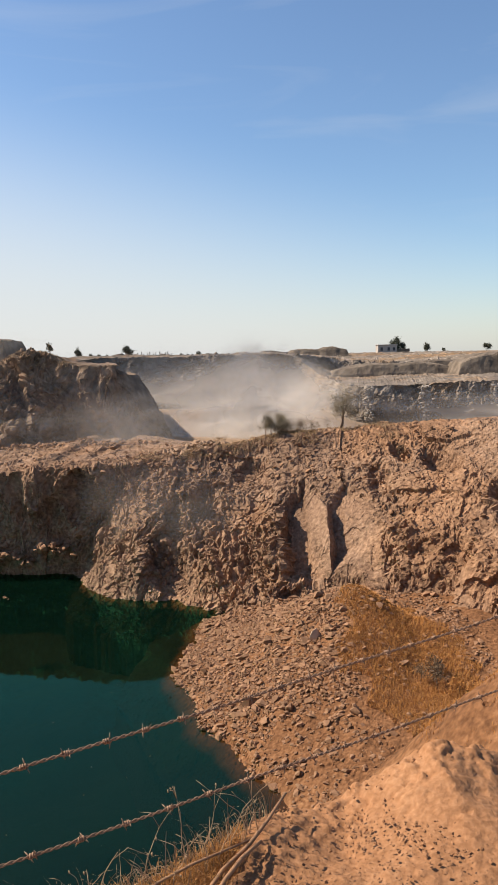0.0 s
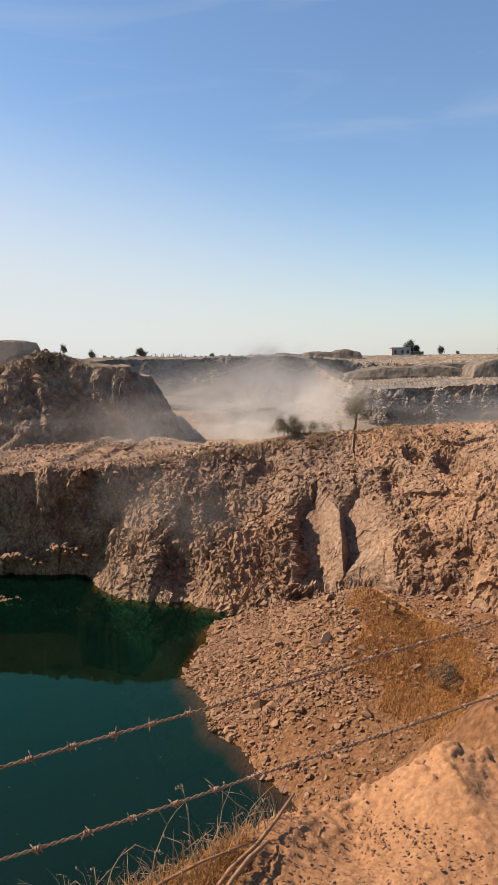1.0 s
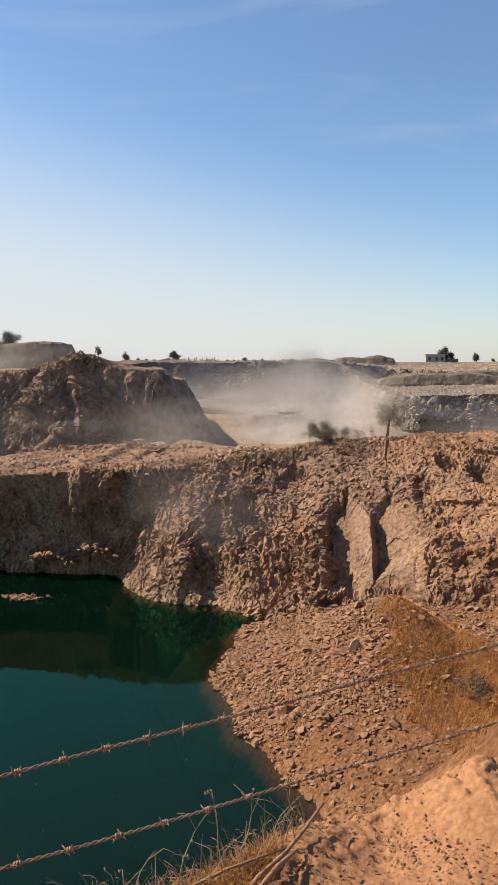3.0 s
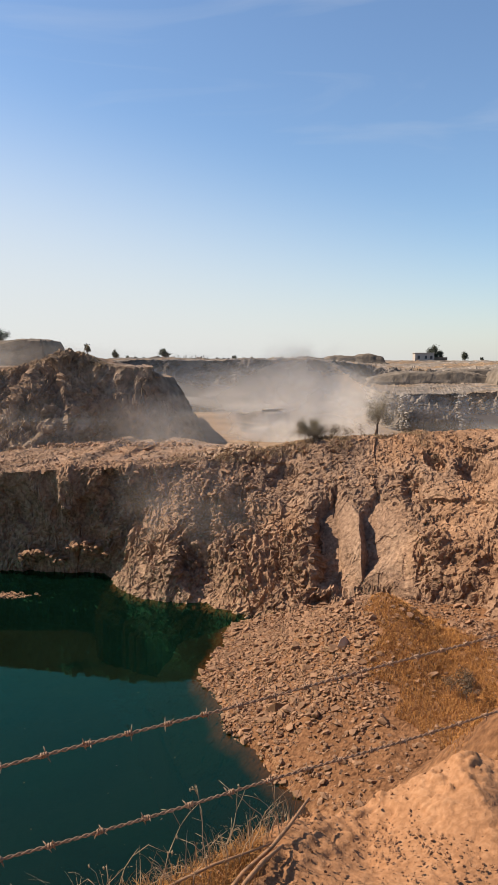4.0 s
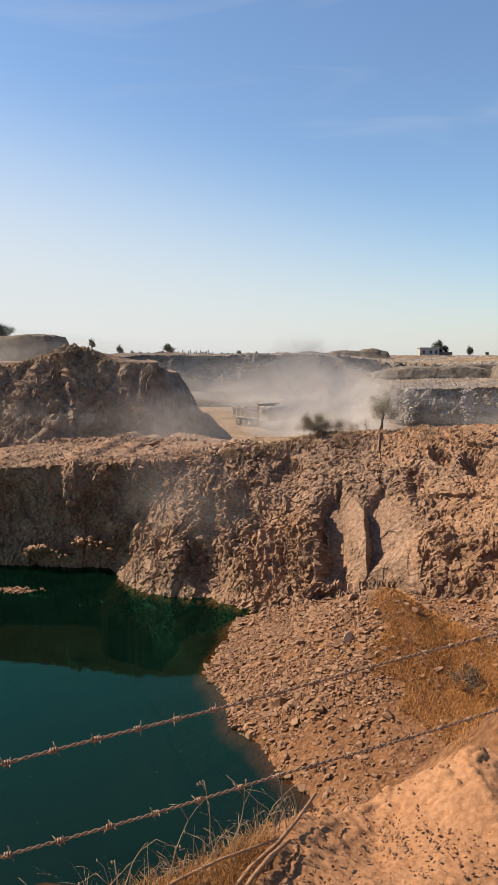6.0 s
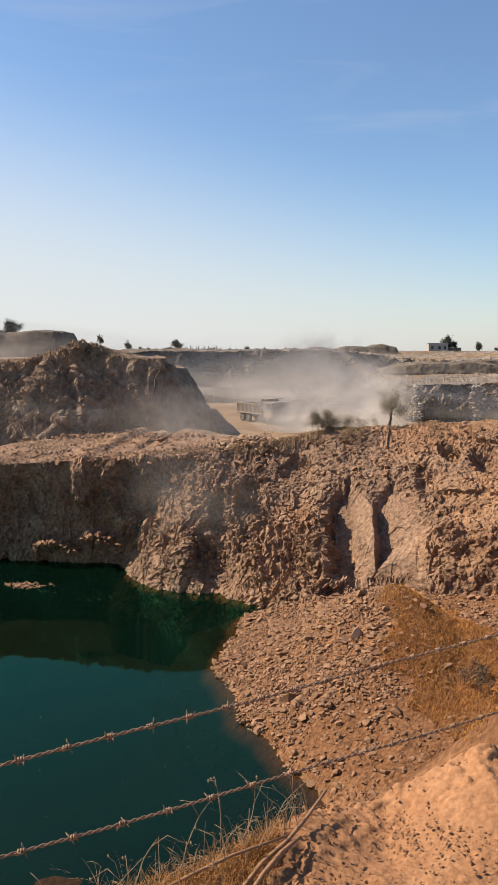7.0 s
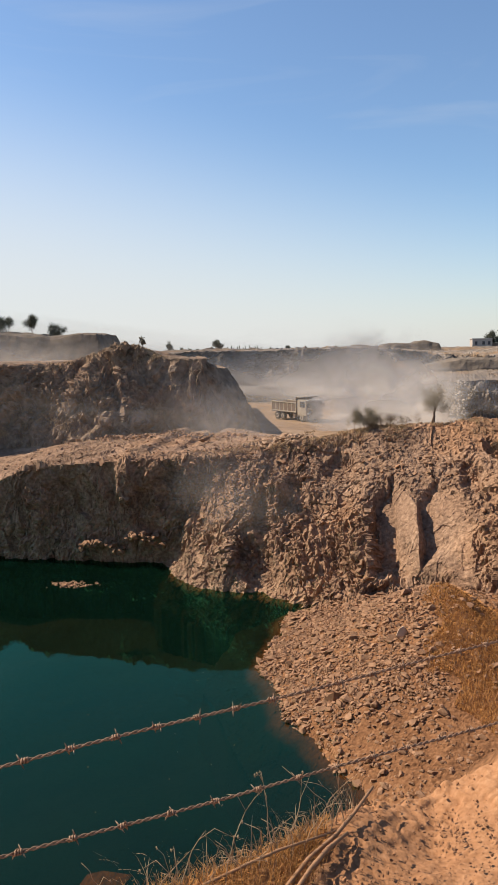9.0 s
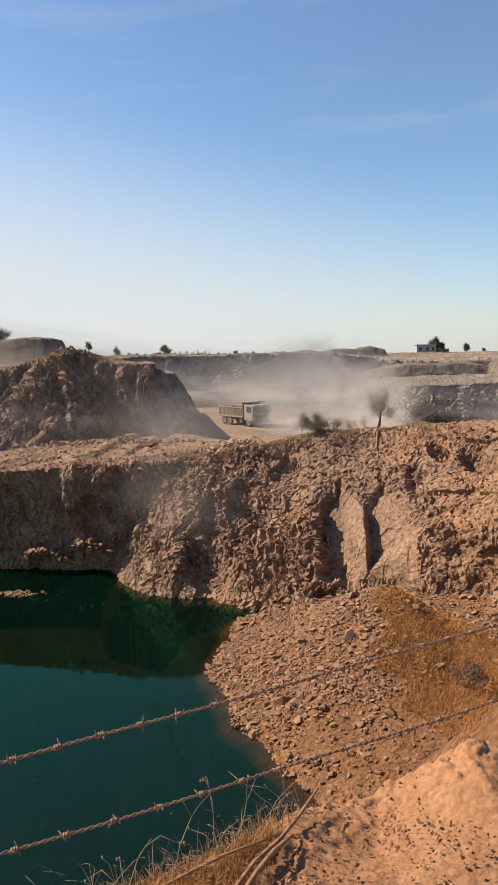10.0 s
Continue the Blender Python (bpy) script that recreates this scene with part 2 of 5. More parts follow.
def main_cliff():
    #        toe                mid                 rim               back of rim         far side
    st = [((-40, 41, -13), (-40, 43, -8), (-41, 46, -7.4), (-42, 49, -6.8), (-42, 64, -6.0), (-42, 66, -9)),
          ((-24, 45.2, -13), (-24, 45.1, -8), (-24.5, 45.0, -6.9), (-25, 49, -6.4), (-25, 64, -5.6), (-25, 66, -9)),
          ((-19, 44.9, -13), (-19, 44.8, -8), (-19, 44.6, -5.5), (-19, 48.5, -5.2), (-19, 64, -5.2), (-19, 66, -9)),
          ((-15, 44.8, -13), (-15, 44.7, -8), (-15, 44.4, -5.05), (-15, 48, -4.95), (-15, 64, -5.2), (-15, 66, -9)),
          ((-13.0, 44.6, -13), (-11.8, 44.6, -8), (-10.8, 44.2, -4.8), (-11.2, 47.2, -4.75), (-11, 64, -5.2), (-11, 66, -9)),
          ((-11.4, 44.2, -13), (-8.5, 44.4, -8), (-6.9, 44.3, -4.65), (-8.0, 47, -4.6), (-8, 64, -5.2), (-8, 66, -9)),
          ((-10.4, 40.9, -13), (-7.8, 42.9, -8), (-6.2, 44.9, -4.55), (-6, 47.2, -4.5), (-5.5, 63, -5.4), (-5.5, 65, -9)),
          ((-7.6, 38.3, -13), (-6.1, 41.7, -8), (-4.8, 45.2, -4.4), (-4, 47.5, -4.3), (-3.5, 62, -5.6), (-3.5, 64, -9)),
          ((-4.1, 37.6, -13), (-4.0, 41.9, -7.7), (-3.2, 45.4, -4.1), (-2.4, 47.6, -4.1), (-1.5, 56, -6.6), (-1, 58, -9)),
          ((-2.4, 36.0, -13), (-1.4, 41.0, -7.8), (-1, 45.6, -3.8), (-0.4, 47.6, -3.9), (0, 53, -6.8), (0, 55, -9)),
          ((0, 34.8, -13), (0.8, 40.3, -7.5), (1, 46, -3.5), (1.4, 47.8, -3.5), (2, 52, -6.5), (2, 54, -9)),
          ((3, 34.6, -13), (3, 39.2, -7.4), (3.4, 46, -3.15), (3.7, 48, -3.2), (4.5, 52, -6), (4.5, 54, -9)),
          ((5.6, 33.6, -13), (5.8, 37.7, -7.2), (6, 46, -2.95), (6.3, 48, -3.0), (7, 52, -6), (7, 54, -9)),
          ((8.2, 29.6, -13), (9, 34.6, -7.2), (9.6, 45, -2.75), (10, 47.5, -2.8), (10.5, 52, -6), (10.5, 54, -9)),
          ((10.4, 25.6, -13), (12.4, 30.6, -7), (14, 42.6, -2.3), (15, 46, -2.4), (16, 51, -6), (16, 53, -9)),
          ((13.4, 19, -13), (16, 25, -7), (18.5, 37, -1.8), (20.5, 41, -1.9), (23, 47, -6), (24, 49, -9)),
          ((16, 8, -13), (19, 12, -6), (22, 18, -1), (28, 22, -0.5), (46, 36, -3), (50, 38, -9))]
    lines = [[s[k] for s in st] for k in range(6)]
    p, level, at = loft(lines, [20, 60, 74, 70, 50, 56, 62, 62, 62, 62, 80, 90, 90, 100, 104, 30], [150, 180, 44, 70, 6])
    wide = np.pad(p, ((0, 0), (24, 24), (0, 0)), mode="edge")
    soft = np.mean([wide[:, k:k + p.shape[1]] for k in range(0, 49, 4)], 0)
    p = np.where((level > 0.3)[None, :, None] & (level < 1.85)[None, :, None], soft, p)
    x, z = p[..., 0], p[..., 2]
    # two slabs with deep recesses beside them
    top = np.interp(x, [1.7, 3.2, 4.2, 5.3, 7.0], [-6.9, -5.6, -6.7, -5.7, -6.4])
    band = smoothstep(-10.2, -9.2, z) * (1 - smoothstep(top - 0.1, top + 0.35, z))
    step = np.interp(x, [0.2, 1.2, 1.80, 1.90, 2.9, 3.15, 4.22, 4.32, 5.0, 6.2, 7.4], [0.0, 0.5, 0.65, -0.75, -0.8, -0.35, 0.35, -0.65, -0.5, -0.1, 0.0])
    plain_step = np.interp(x, [0.2, 1.2, 1.80, 1.90, 2.9, 3.15, 4.22, 5.0, 6.2, 7.4], [0.0, 0.5, 0.65, -0.75, -0.8, -0.35, 0.35, 0.3, 0.1, 0.0])
    step = plain_step + (step - plain_step) * smoothstep(-9.2, -8.2, z - 0.7 * (x - 4.8))   # the right recess tapers downwards
    n = normals(p)
    # hollows (-) and ribs (+): x, z, half width, half height, depth, slant
    forms = [(-4.4, -10.0, 1.1, 1.4, -0.6, -0.35), (-6.2, -10.0, 0.6, 1.3, 0.25, 0.2), (-2.5, -6.7, 0.75, 1.0, -0.55, 0.15), (-3.6, -6.5, 0.9, 0.35, 0.6, 0.0),
             (1.3, -6.2, 0.9, 0.7, 0.35, 0.5), (8.8, -3.9, 0.5, 0.55, -0.8, 0.0), (10.6, -4.1, 0.9, 0.6, -0.9, 0.0),
             (7.2, -5.2, 0.6, 0.7, -0.6, 0.2), (12.3, -5.4, 0.5, 1.0, -0.7, 0.4), (9.6, -7.6, 0.6, 0.9, -0.6, 0.3), (8.4, -9.2, 0.8, 0.7, -0.5, 0.2), (-12.8, -6.2, 0.8, 1.6, 0.45, 0.0), (-10.2, -6.6, 0.7, 1.8, -0.7, 0.0),
             (-17, -8, 1.5, 2.5, -0.6, 0.1), (5.8, -9.6, 0.8, 0.5, 0.3, 0.3), (0.2, -5.0, 1.0, 0.6, -0.4, 0.6)]
    push = 0.9 * band * step
    for fx, fz, fw, fh, depth, slant in forms:
        u, v = (x - fx - slant * (z - fz)) / fw, (z - fz) / fh
        push = push + depth * smoothstep(1.25, 0.45, np.sqrt(u * u + v * v))
    q3 = p * np.array([1, 1, 0.6])
    ribs = np.abs(fractal(np.stack([(x + 0.45 * z) / 2.2, z / 6.0, p[..., 1] / 9.0], -1), 3, 91))
    face = np.interp(level, [0, 0.4, 1.0, 1.8, 2.0, 5], [0.2, 0.6, 1.0, 1.0, 0.3, 0.0])[None, :]
    push = push + face * (0.34 * (ribs - 0.35) + 0.28 * fractal(q3 / 4.5, 2, 92)) * (1 - 0.8 * band * smoothstep(1.5, 2.2, x) * (1 - smoothstep(6.2, 7.2, x)))
    p = p + n * push[..., None]
    calm = 1 - 0.76 * band * smoothstep(2.0, 2.2, x) * (1 - smoothstep(6.2, 7.2, x))
    q = rough_cliff(p, level, [0.75, 0.92, 0.5, 0.3, 0.3, 0.5], 1.0, 5)
    p = p + (q - p) * (calm * (1 + 0.1 * smoothstep(-8, -10, x)))[..., None]
    # runnels of fine debris down the lower face
    runs = np.abs(fractal(np.stack([(x + 0.18 * z) / 0.42, z / 3.2, p[..., 1] / 3.0], -1), 3, 97))
    where = smoothstep(-4.5, -2.0, x) * smoothstep(9.0, 6.0, x) * smoothstep(-6.6, -8.2, z) * (0.3 + 0.7 * smoothstep(-0.3, 0.3, fractal(q3 / 2.5, 2, 98))) * calm
    p = p + n * (0.30 * where * (0.3 - runs))[..., None]
    KEPT["cliff"] = (p, level)
    deep = p[:, :1].copy()
    deep[..., 2] = -17
    p = np.concatenate([deep, p], 1)
    return tagged(sheet("wall_quarry", p, M_ROCK, smooth=False), kind="structure", label="steep broken brown rock face above the flooded pit", category="rock face")


def promontory():
    st = [((-70, 40, -6.5), (-70, 41, -2), (-70, 43, 0.5), (-70, 50, 0.6), (-70, 125, 0.6)),
          ((-36, 51.5, -6.5), (-36, 52.3, -2), (-36, 53.5, 0.6), (-36, 60, 0.7), (-40, 125, 0.6)),
          ((-27.5, 57.6, -6.5), (-27.4, 59.2, -2), (-27.2, 61.5, 0.6), (-28, 66, 0.7), (-34, 125, 0.6)),
          ((-23.5, 56.2, -6.5), (-23.5, 60.3, -3.2), (-23, 64.5, 0.8), (-23, 69, 0.9), (-30, 125, 0.7)),
          ((-19.5, 56.6, -6.5), (-19.3, 61.2, -2.6), (-18.7, 66.5, 2.3), (-18.6, 69, 2.1), (-26, 125, 0.7)),
          ((-15.5, 61.5, -6.5), (-15.3, 64.5, -2.5), (-15.6, 66.5, 1.1), (-15.6, 70, 1.1), (-23, 120, 0.7)),
          ((-12, 64, -6.5), (-11.7, 65.6, -2.5), (-11.6, 66.4, 0.95), (-12, 71, 0.9), (-21, 118, 0.7)),
          ((-8.6, 65, -7), (-9.8, 66.2, -3), (-11.9, 66.9, 0.85), (-13.0, 72, 0.75), (-20, 116, 0.7)),
          ((-5.9, 67, -8), (-8.3, 67.8, -3.5), (-10.7, 68.3, 0.1), (-12.4, 74, 0.3), (-20, 114, 0.6)),
          ((-5.7, 69, -8), (-7.9, 70.5, -4), (-10.6, 73, 0.0), (-13, 76, 0.4), (-20, 112, 0.6)),
          ((-10, 76, -8), (-12, 77, -3.5), (-14, 79, -0.2), (-16, 82, 0.4), (-21, 111, 0.6)),
          ((-15, 100, -8), (-17, 101, -3.5), (-19, 103, 0.2), (-20, 104, 0.5), (-22, 110, 0.6))]
    lines = [[s[k] for s in st] for k in range(5)]
    p, level, at = loft(lines, [12, 30, 40, 50, 50, 50, 50, 40, 30, 24, 12], [50, 60, 16, 10])
    x, z = p[..., 0], p[..., 2]
    ribs = np.abs(fractal(np.stack([(x - 0.6 * z) / 2.0, z / 7.0, p[..., 1] / 12.0], -1), 3, 95))
    face = np.interp(level, [0, 0.4, 1.0, 1.8, 2.2, 5], [0.3, 0.9, 1.0, 0.7, 0.1, 0.0])[None, :]
    left = smoothstep(-13.5, -16.5, x)
    p = p + normals(p) * (face * (0.12 + 0.88 * left) * 1.15 * (ribs - 0.3))[..., None]
    q = rough_cliff(p, level, [0.8, 1.8, 0.7, 0.3, 0.2], 1.2, 21)
    p = p + (q - p) * (0.3 + 0.7 * left)[..., None]
    KEPT["bluff"] = (p, level)
    return tagged(sheet("wall_promontory", p, M_GREY, smooth=False), kind="structure", label="dusty grey brown quarry bluff with a dry grassy top", category="rock face")


def far_walls():
    st = [((-120, 60, -9), (-120, 62, -2), (-120, 66, 0.9), (-120, 90, 1.5), (-120, 92, 1.5), (-120, 240, 1.5)),
          ((-40, 118, -9), (-40, 120, -3), (-40, 122, 1.5), (-40, 145, 1.6), (-40, 147, 1.6), (-40, 260, 1.6)),
          ((-16, 130, -9), (-16, 131, -3), (-16, 133, 1.55), (-16, 150, 1.6), (-16, 152, 1.6), (-16, 260, 1.6)),
          ((0, 135, -9), (0, 136, -3), (0, 138, 1.7), (0, 155, 1.7), (0, 157, 1.7), (0, 260, 1.7)),
          ((9, 142, -9), (9, 143, -3), (9, 145, 1.2), (9, 160, 1.6), (9, 162, 1.7), (10, 260, 1.7)),
          ((13, 134, -11), (13, 135, -5), (13.5, 137, -2.2), (18, 176, -1.6), (18, 180, 0.8), (18, 260, 1.7)),
          ((17, 120, -11), (17, 120.6, -6), (17.5, 121.5, -3.5), (24, 180, -2.9), (24, 184, 0.0), (24, 260, 1.7)),
          ((28, 119, -11), (28, 119.4, -6), (28, 120, -3.3), (37, 182, -2.7), (37, 186, -0.7), (36, 260, 1.7)),
          ((40, 118, -11), (40, 118.4, -6), (40, 119, -2.9), (52, 180, -2.5), (52, 184, 0.0), (50, 260, 1.7)),
          ((60, 112, -11), (60, 113, -6), (60, 114, -2.7), (68, 140, -2.4), (68, 144, 0.8), (72, 260, 1.6)),
          ((110, 70, -9), (110, 71, -6), (112, 72, -2.7), (120, 90, -2.4), (122, 92, 0.8), (130, 260, 0.8))]
    lines = [[s[k] for s in st] for k in range(6)]
    p, level, at = loft(lines, [14, 40, 40, 30, 20, 24, 50, 50, 50, 20], [24, 24, 14, 16, 20])
    p = rough_cliff(p, level, [1.0, 1.8, 0.4, 0.55, 0.8, 0.3], 1.6, 37)
    return tagged(sheet("wall_far", p, M_FAR, smooth=False), kind="structure", label="distant stepped quarry walls of pale grey stone", category="rock face")


def plain():
    u = np.linspace(-1, 1, 81)
    v = np.linspace(0, 1, 50) ** 2.5
    x = u[:, None] * (260 + 2600 * v[None, :])
    y = 250 + 2800 * v[None, :] + 0 * x
    z = 1.3 + 0.9 * fractal(np.stack([x / 60, y / 60, 0 * x], -1), 3, 3) * smoothstep(250, 330, y) * 0.6 - 0.3 * v[None, :]
    return tagged(sheet("ground", np.stack([x, y, z], -1), M_FLOOR), kind="structure", label="dry open plain reaching the hazy horizon", category="ground")


def quarry_floor():
    x, y = np.meshgrid(np.linspace(-60, 110, 140), np.linspace(49, 150, 120), indexing="ij")
    z = -7.35 - 2.3 * smoothstep(6, 22, x) + 0.12 * fractal(np.stack([x / 6, y / 6, 0 * x], -1), 4, 9)
    return tagged(sheet("floor_quarry", np.stack([x, y, z], -1), M_FLOOR), kind="structure", label="dusty bare quarry floor with a haul road", category="ground")


SHORE_Y = [8, 12, 15, 18, 21.1, 22.3, 25, 27.5, 29.5, 32.1, 34.3, 37.5, 40]
SHORE_X = [2.7, 2.5, 2.1, 1.7, 0.85, 0.15, -1.2, -2.1, -2.95, -2.95, -2.5, -2.4, -1.6]


def soft_max(a, b, k=0.35):
    return np.maximum(a, b) + k * np.exp(-np.abs(a - b) / k) * 0.4


def scree_height(x, y):
    s = x - np.interp(y, SHORE_Y, SHORE_X)
    z = np.where(s > 0, WATER + 0.30 * s - 0.012 * s * s, WATER + 0.42 * np.maximum(s, -2.6) + 8.0 * np.minimum(s + 2.6, 0))
    z = np.maximum(z, -18)
    dx, dy = x - 4.4, y - 31.0
    cone = -7.9 - np.sqrt((dx * np.where(dx < 0, 0.52, 0.75)) ** 2 + (dy * np.where(dy < 0, 0.30, 0.5)) ** 2 + 0.12)
    z = soft_max(z, cone, 0.2)
    dx, dy = x - 5.0, y - 12.3
    z = soft_max(z, -3.1 - np.sqrt((dx * np.where(dx < 0, 1.07, 0.25)) ** 2 + (dy * np.where(dy > 0, 1.1, 0.4)) ** 2 + 0.1), 0.15)
    z = np.where((s < 0) & (y > 17), np.minimum(z, WATER + 0.42 * np.maximum(s, -2.6) + 8.0 * np.minimum(s + 2.6, 0) + 0.03), z)
    return z


def scree_swell(x, y, z):
    return 0.16 * fractal(np.stack([x, y, z], -1) / 2.5, 4, 53)


def bank_edge(x):
    return np.interp(x, [-8, -3, -1.5, -0.8, -0.45, -0.2, 0.1, 0.45, 0.9, 1.4, 3, 8], [2.2, 2.3, 2.4, 2.55, 2.72, 2.95, 3.3, 3.55, 3.65, 3.75, 4.2, 5.5])


def bank_height(x, y):
    """The sandy bank on which the camera stands, and its fall to the pit."""
    e = bank_edge(x)
    crest = np.interp(x, [-8, -1, -0.45, -0.2, 0.1, 0.43, 0.72, 0.94, 1.27, 2, 8], [-0.5, -0.46, -0.44, -0.45, -0.46, -0.53, -0.43, -0.33, -0.45, -0.55, -0.4])
    back = np.interp(y, [-30, 0, 2.6, 3.6], [0.3, 0.0, -0.45, -0.5])
    top = back + (crest - back) * smoothstep(-1.0, 0.0, y - e)
    fall = np.maximum(y - e, 0)
    return top - 1.1 * fall - 0.25 * (1 - np.exp(-fall * 4))


def scree():
    x, y = np.meshgrid(np.linspace(-7, 13, 360), np.linspace(9, 36, 420), indexing="ij")
    z = scree_height(x, y)
    q = np.stack([x, y, z], -1)
    z = z + 0.04 * blocks(q / 0.5, 51) + 0.035 * blocks(q / 0.2, 52) + scree_swell(x, y, z)
    return tagged(sheet("ground_scree", np.stack([x, y, z], -1), M_SCREE, smooth=False), kind="structure", label="slope of broken reddish brown quarry rubble", category="ground")


def bank():
    xs = np.concatenate([np.linspace(-40, -2.5, 40)[:-1], np.linspace(-2.5, 3.0, 360), np.linspace(3.0, 24, 40)[1:]])
    ys = np.concatenate([np.linspace(-60, 1.6, 90)[:-1], np.linspace(1.6, 4.4, 260), np.linspace(4.4, 16, 60)[1:]])
    x, y = np.meshgrid(xs, ys, indexing="ij")
    z = bank_height(x, y)
    q = np.stack([x, y, z], -1)
    lump = fractal(q / 0.45, 5, 61)
    e = y - bank_edge(x)
    rim = smoothstep(-0.45, -0.1, e) * smoothstep(0.5, 0.1, e)
    rough = 0.35 + smoothstep(-0.1, 0.5, fractal(q / 0.5, 3, 64)) + 0.5 * rim
    near = smoothstep(1.5, 1.9, y) * smoothstep(5.2, 4.2, y) * smoothstep(-2.6, -2.2, x) * smoothstep(3.1, 2.7, x)
    z = z + 0.12 * fractal(q / 4.0, 2, 66) * (1 - near) * smoothstep(0.5, -1.5, y) + near * 0.032 * lump * (1 + 0.5 * rim) + near * rough * (0.035 * np.maximum(blocks(q / 0.075, 62), -0.05) + 0.016 * blocks(q / 0.03, 63) + 0.010 * fractal(q / 0.05, 2, 67)) + near * 0.03 * rim * blocks(q / 0.2, 65)
    return tagged(sheet("ground_bank", np.stack([x, y, z], -1), M_SAND, smooth=True), kind="structure", label="loose orange sandy soil bank with clods and pebbles", category="ground")


def water():
    x, y = np.meshgrid(np.linspace(-45, 14, 30), np.linspace(6, 46, 20), indexing="ij")
    pool = sheet("water", np.stack([x, y, 0 * x + WATER], -1), M_WATER)
    pool.visible_shadow = False
    return tagged(pool, kind="structure", label="still dark teal green water in the pit", category="water")


# The bed's dark colour stands in for light lost in the depth.
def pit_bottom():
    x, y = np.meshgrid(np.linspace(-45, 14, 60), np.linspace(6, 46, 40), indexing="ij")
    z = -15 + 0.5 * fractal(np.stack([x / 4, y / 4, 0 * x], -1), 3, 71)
    return tagged(sheet("floor_pit", np.stack([x, y, z], -1), M_DARK_BED), kind="structure", label="pit bed darkened for the depth of water above it", category="ground")


main_cliff()
promontory()
far_walls()
plain()
quarry_floor()
SCREE = scree()
BANK = bank()
water()
pit_bottom()


# ---- helpers for things ----
def part(name, bm, material, parent, label=""):
    me = bpy.data.meshes.new(name)
    bm.to_mesh(me)
    bm.free()
    me.materials.append(material)
    ob = new(name, me)
    ob.parent = parent
    return tagged(ob, label)


def mesh_of(name, verts, faces, material, smooth=False):
    me = bpy.data.meshes.new(name)
    me.from_pydata([tuple(v) for v in verts], [], [tuple(f) for f in faces])
    me.materials.append(material)
    if smooth:
        me.polygons.foreach_set("use_smooth", [True] * len(me.polygons))
    me.update()
    return me


def box(bm, x0, x1, y0, y1, z0, z1, bevel=0.0):
    r = bmesh.ops.create_cube(bm, size=1.0)
    bmesh.ops.scale(bm, vec=(x1 - x0, y1 - y0, z1 - z0), verts=r["verts"])
    bmesh.ops.translate(bm, vec=((x0 + x1) / 2, (y0 + y1) / 2, (z0 + z1) / 2), verts=r["verts"])
    if bevel:
        edges = list({e for v in r["verts"] for e in v.link_edges})
        bmesh.ops.bevel(bm, geom=edges, offset=bevel, segments=2, affect="EDGES", profile=0.6)
    return bm


def tube(points, radii, sides=6):
    """Vertices and faces of a tube along points."""
    pts = [Vector(p) for p in points]
    verts, faces = [], []
    side = Vector((0.31, 0.77, 0.55))
    for k, p in enumerate(pts):
        d = (pts[min(k + 1, len(pts) - 1)] - pts[max(k - 1, 0)]).normalized()
        a = d.cross(side)
        a = a.normalized() if a.length > 1e-4 else Vector((1, 0, 0))
        b = d.cross(a)
        for j in range(sides):
            t = 2 * math.pi * j / sides
            verts.append(p + (a * math.cos(t) + b * math.sin(t)) * radii[k])
    for k in range(len(pts) - 1):
        for j in range(sides):
            faces.append((k * sides + j, k * sides + (j + 1) % sides, (k + 1) * sides + (j + 1) % sides, (k + 1) * sides + j))
    faces.append(tuple(range(sides))[::-1])
    faces.append(tuple(range((len(pts) - 1) * sides, len(pts) * sides)))
    return verts, faces


def joined(pieces):
    verts, faces = [], []
    for v, f in pieces:
        n = len(verts)
        verts.extend(v)
        faces.extend(tuple(i + n for i in q) for q in f)
    return verts, faces


def plain_material(name, colour, rough=0.8, metal=0.0, vary=0.35, scale=8.0):
    m, n, l, bsdf = node_material(name)
    tc, t, mix, hsv = n.new("ShaderNodeTexCoord"), n.new("ShaderNodeTexNoise"), n.new("ShaderNodeMapRange"), n.new("ShaderNodeHueSaturation")
    geo, add = n.new("ShaderNodeNewGeometry"), n.new("ShaderNodeMath")
    t.inputs["Scale"].default_value, t.inputs["Detail"].default_value = scale, 5
    l.new(tc.outputs["Object"], t.inputs["Vector"])
    add.operation = "MULTIPLY_ADD"
    l.new(geo.outputs["Random Per Island"], add.inputs[0])
    add.inputs[1].default_value = 0.6
    l.new(t.outputs["Fac"], add.inputs[2])
    mix.inputs["From Min"].default_value, mix.inputs["From Max"].default_value = 0.5, 1.5
    mix.inputs["To Min"].default_value, mix.inputs["To Max"].default_value = 1 - vary, 1 + vary
    l.new(add.outputs[0], mix.inputs["Value"])
    l.new(mix.outputs[0], hsv.inputs["Value"])
    hsv.inputs["Color"].default_value = (*colour, 1)
    l.new(hsv.outputs[0], bsdf.inputs["Base Color"])
    bsdf.inputs["Roughness"].default_value, bsdf.inputs["Metallic"].default_value = rough, metal
    bsdf.inputs["Specular IOR Level"].default_value = 0.25
    return m


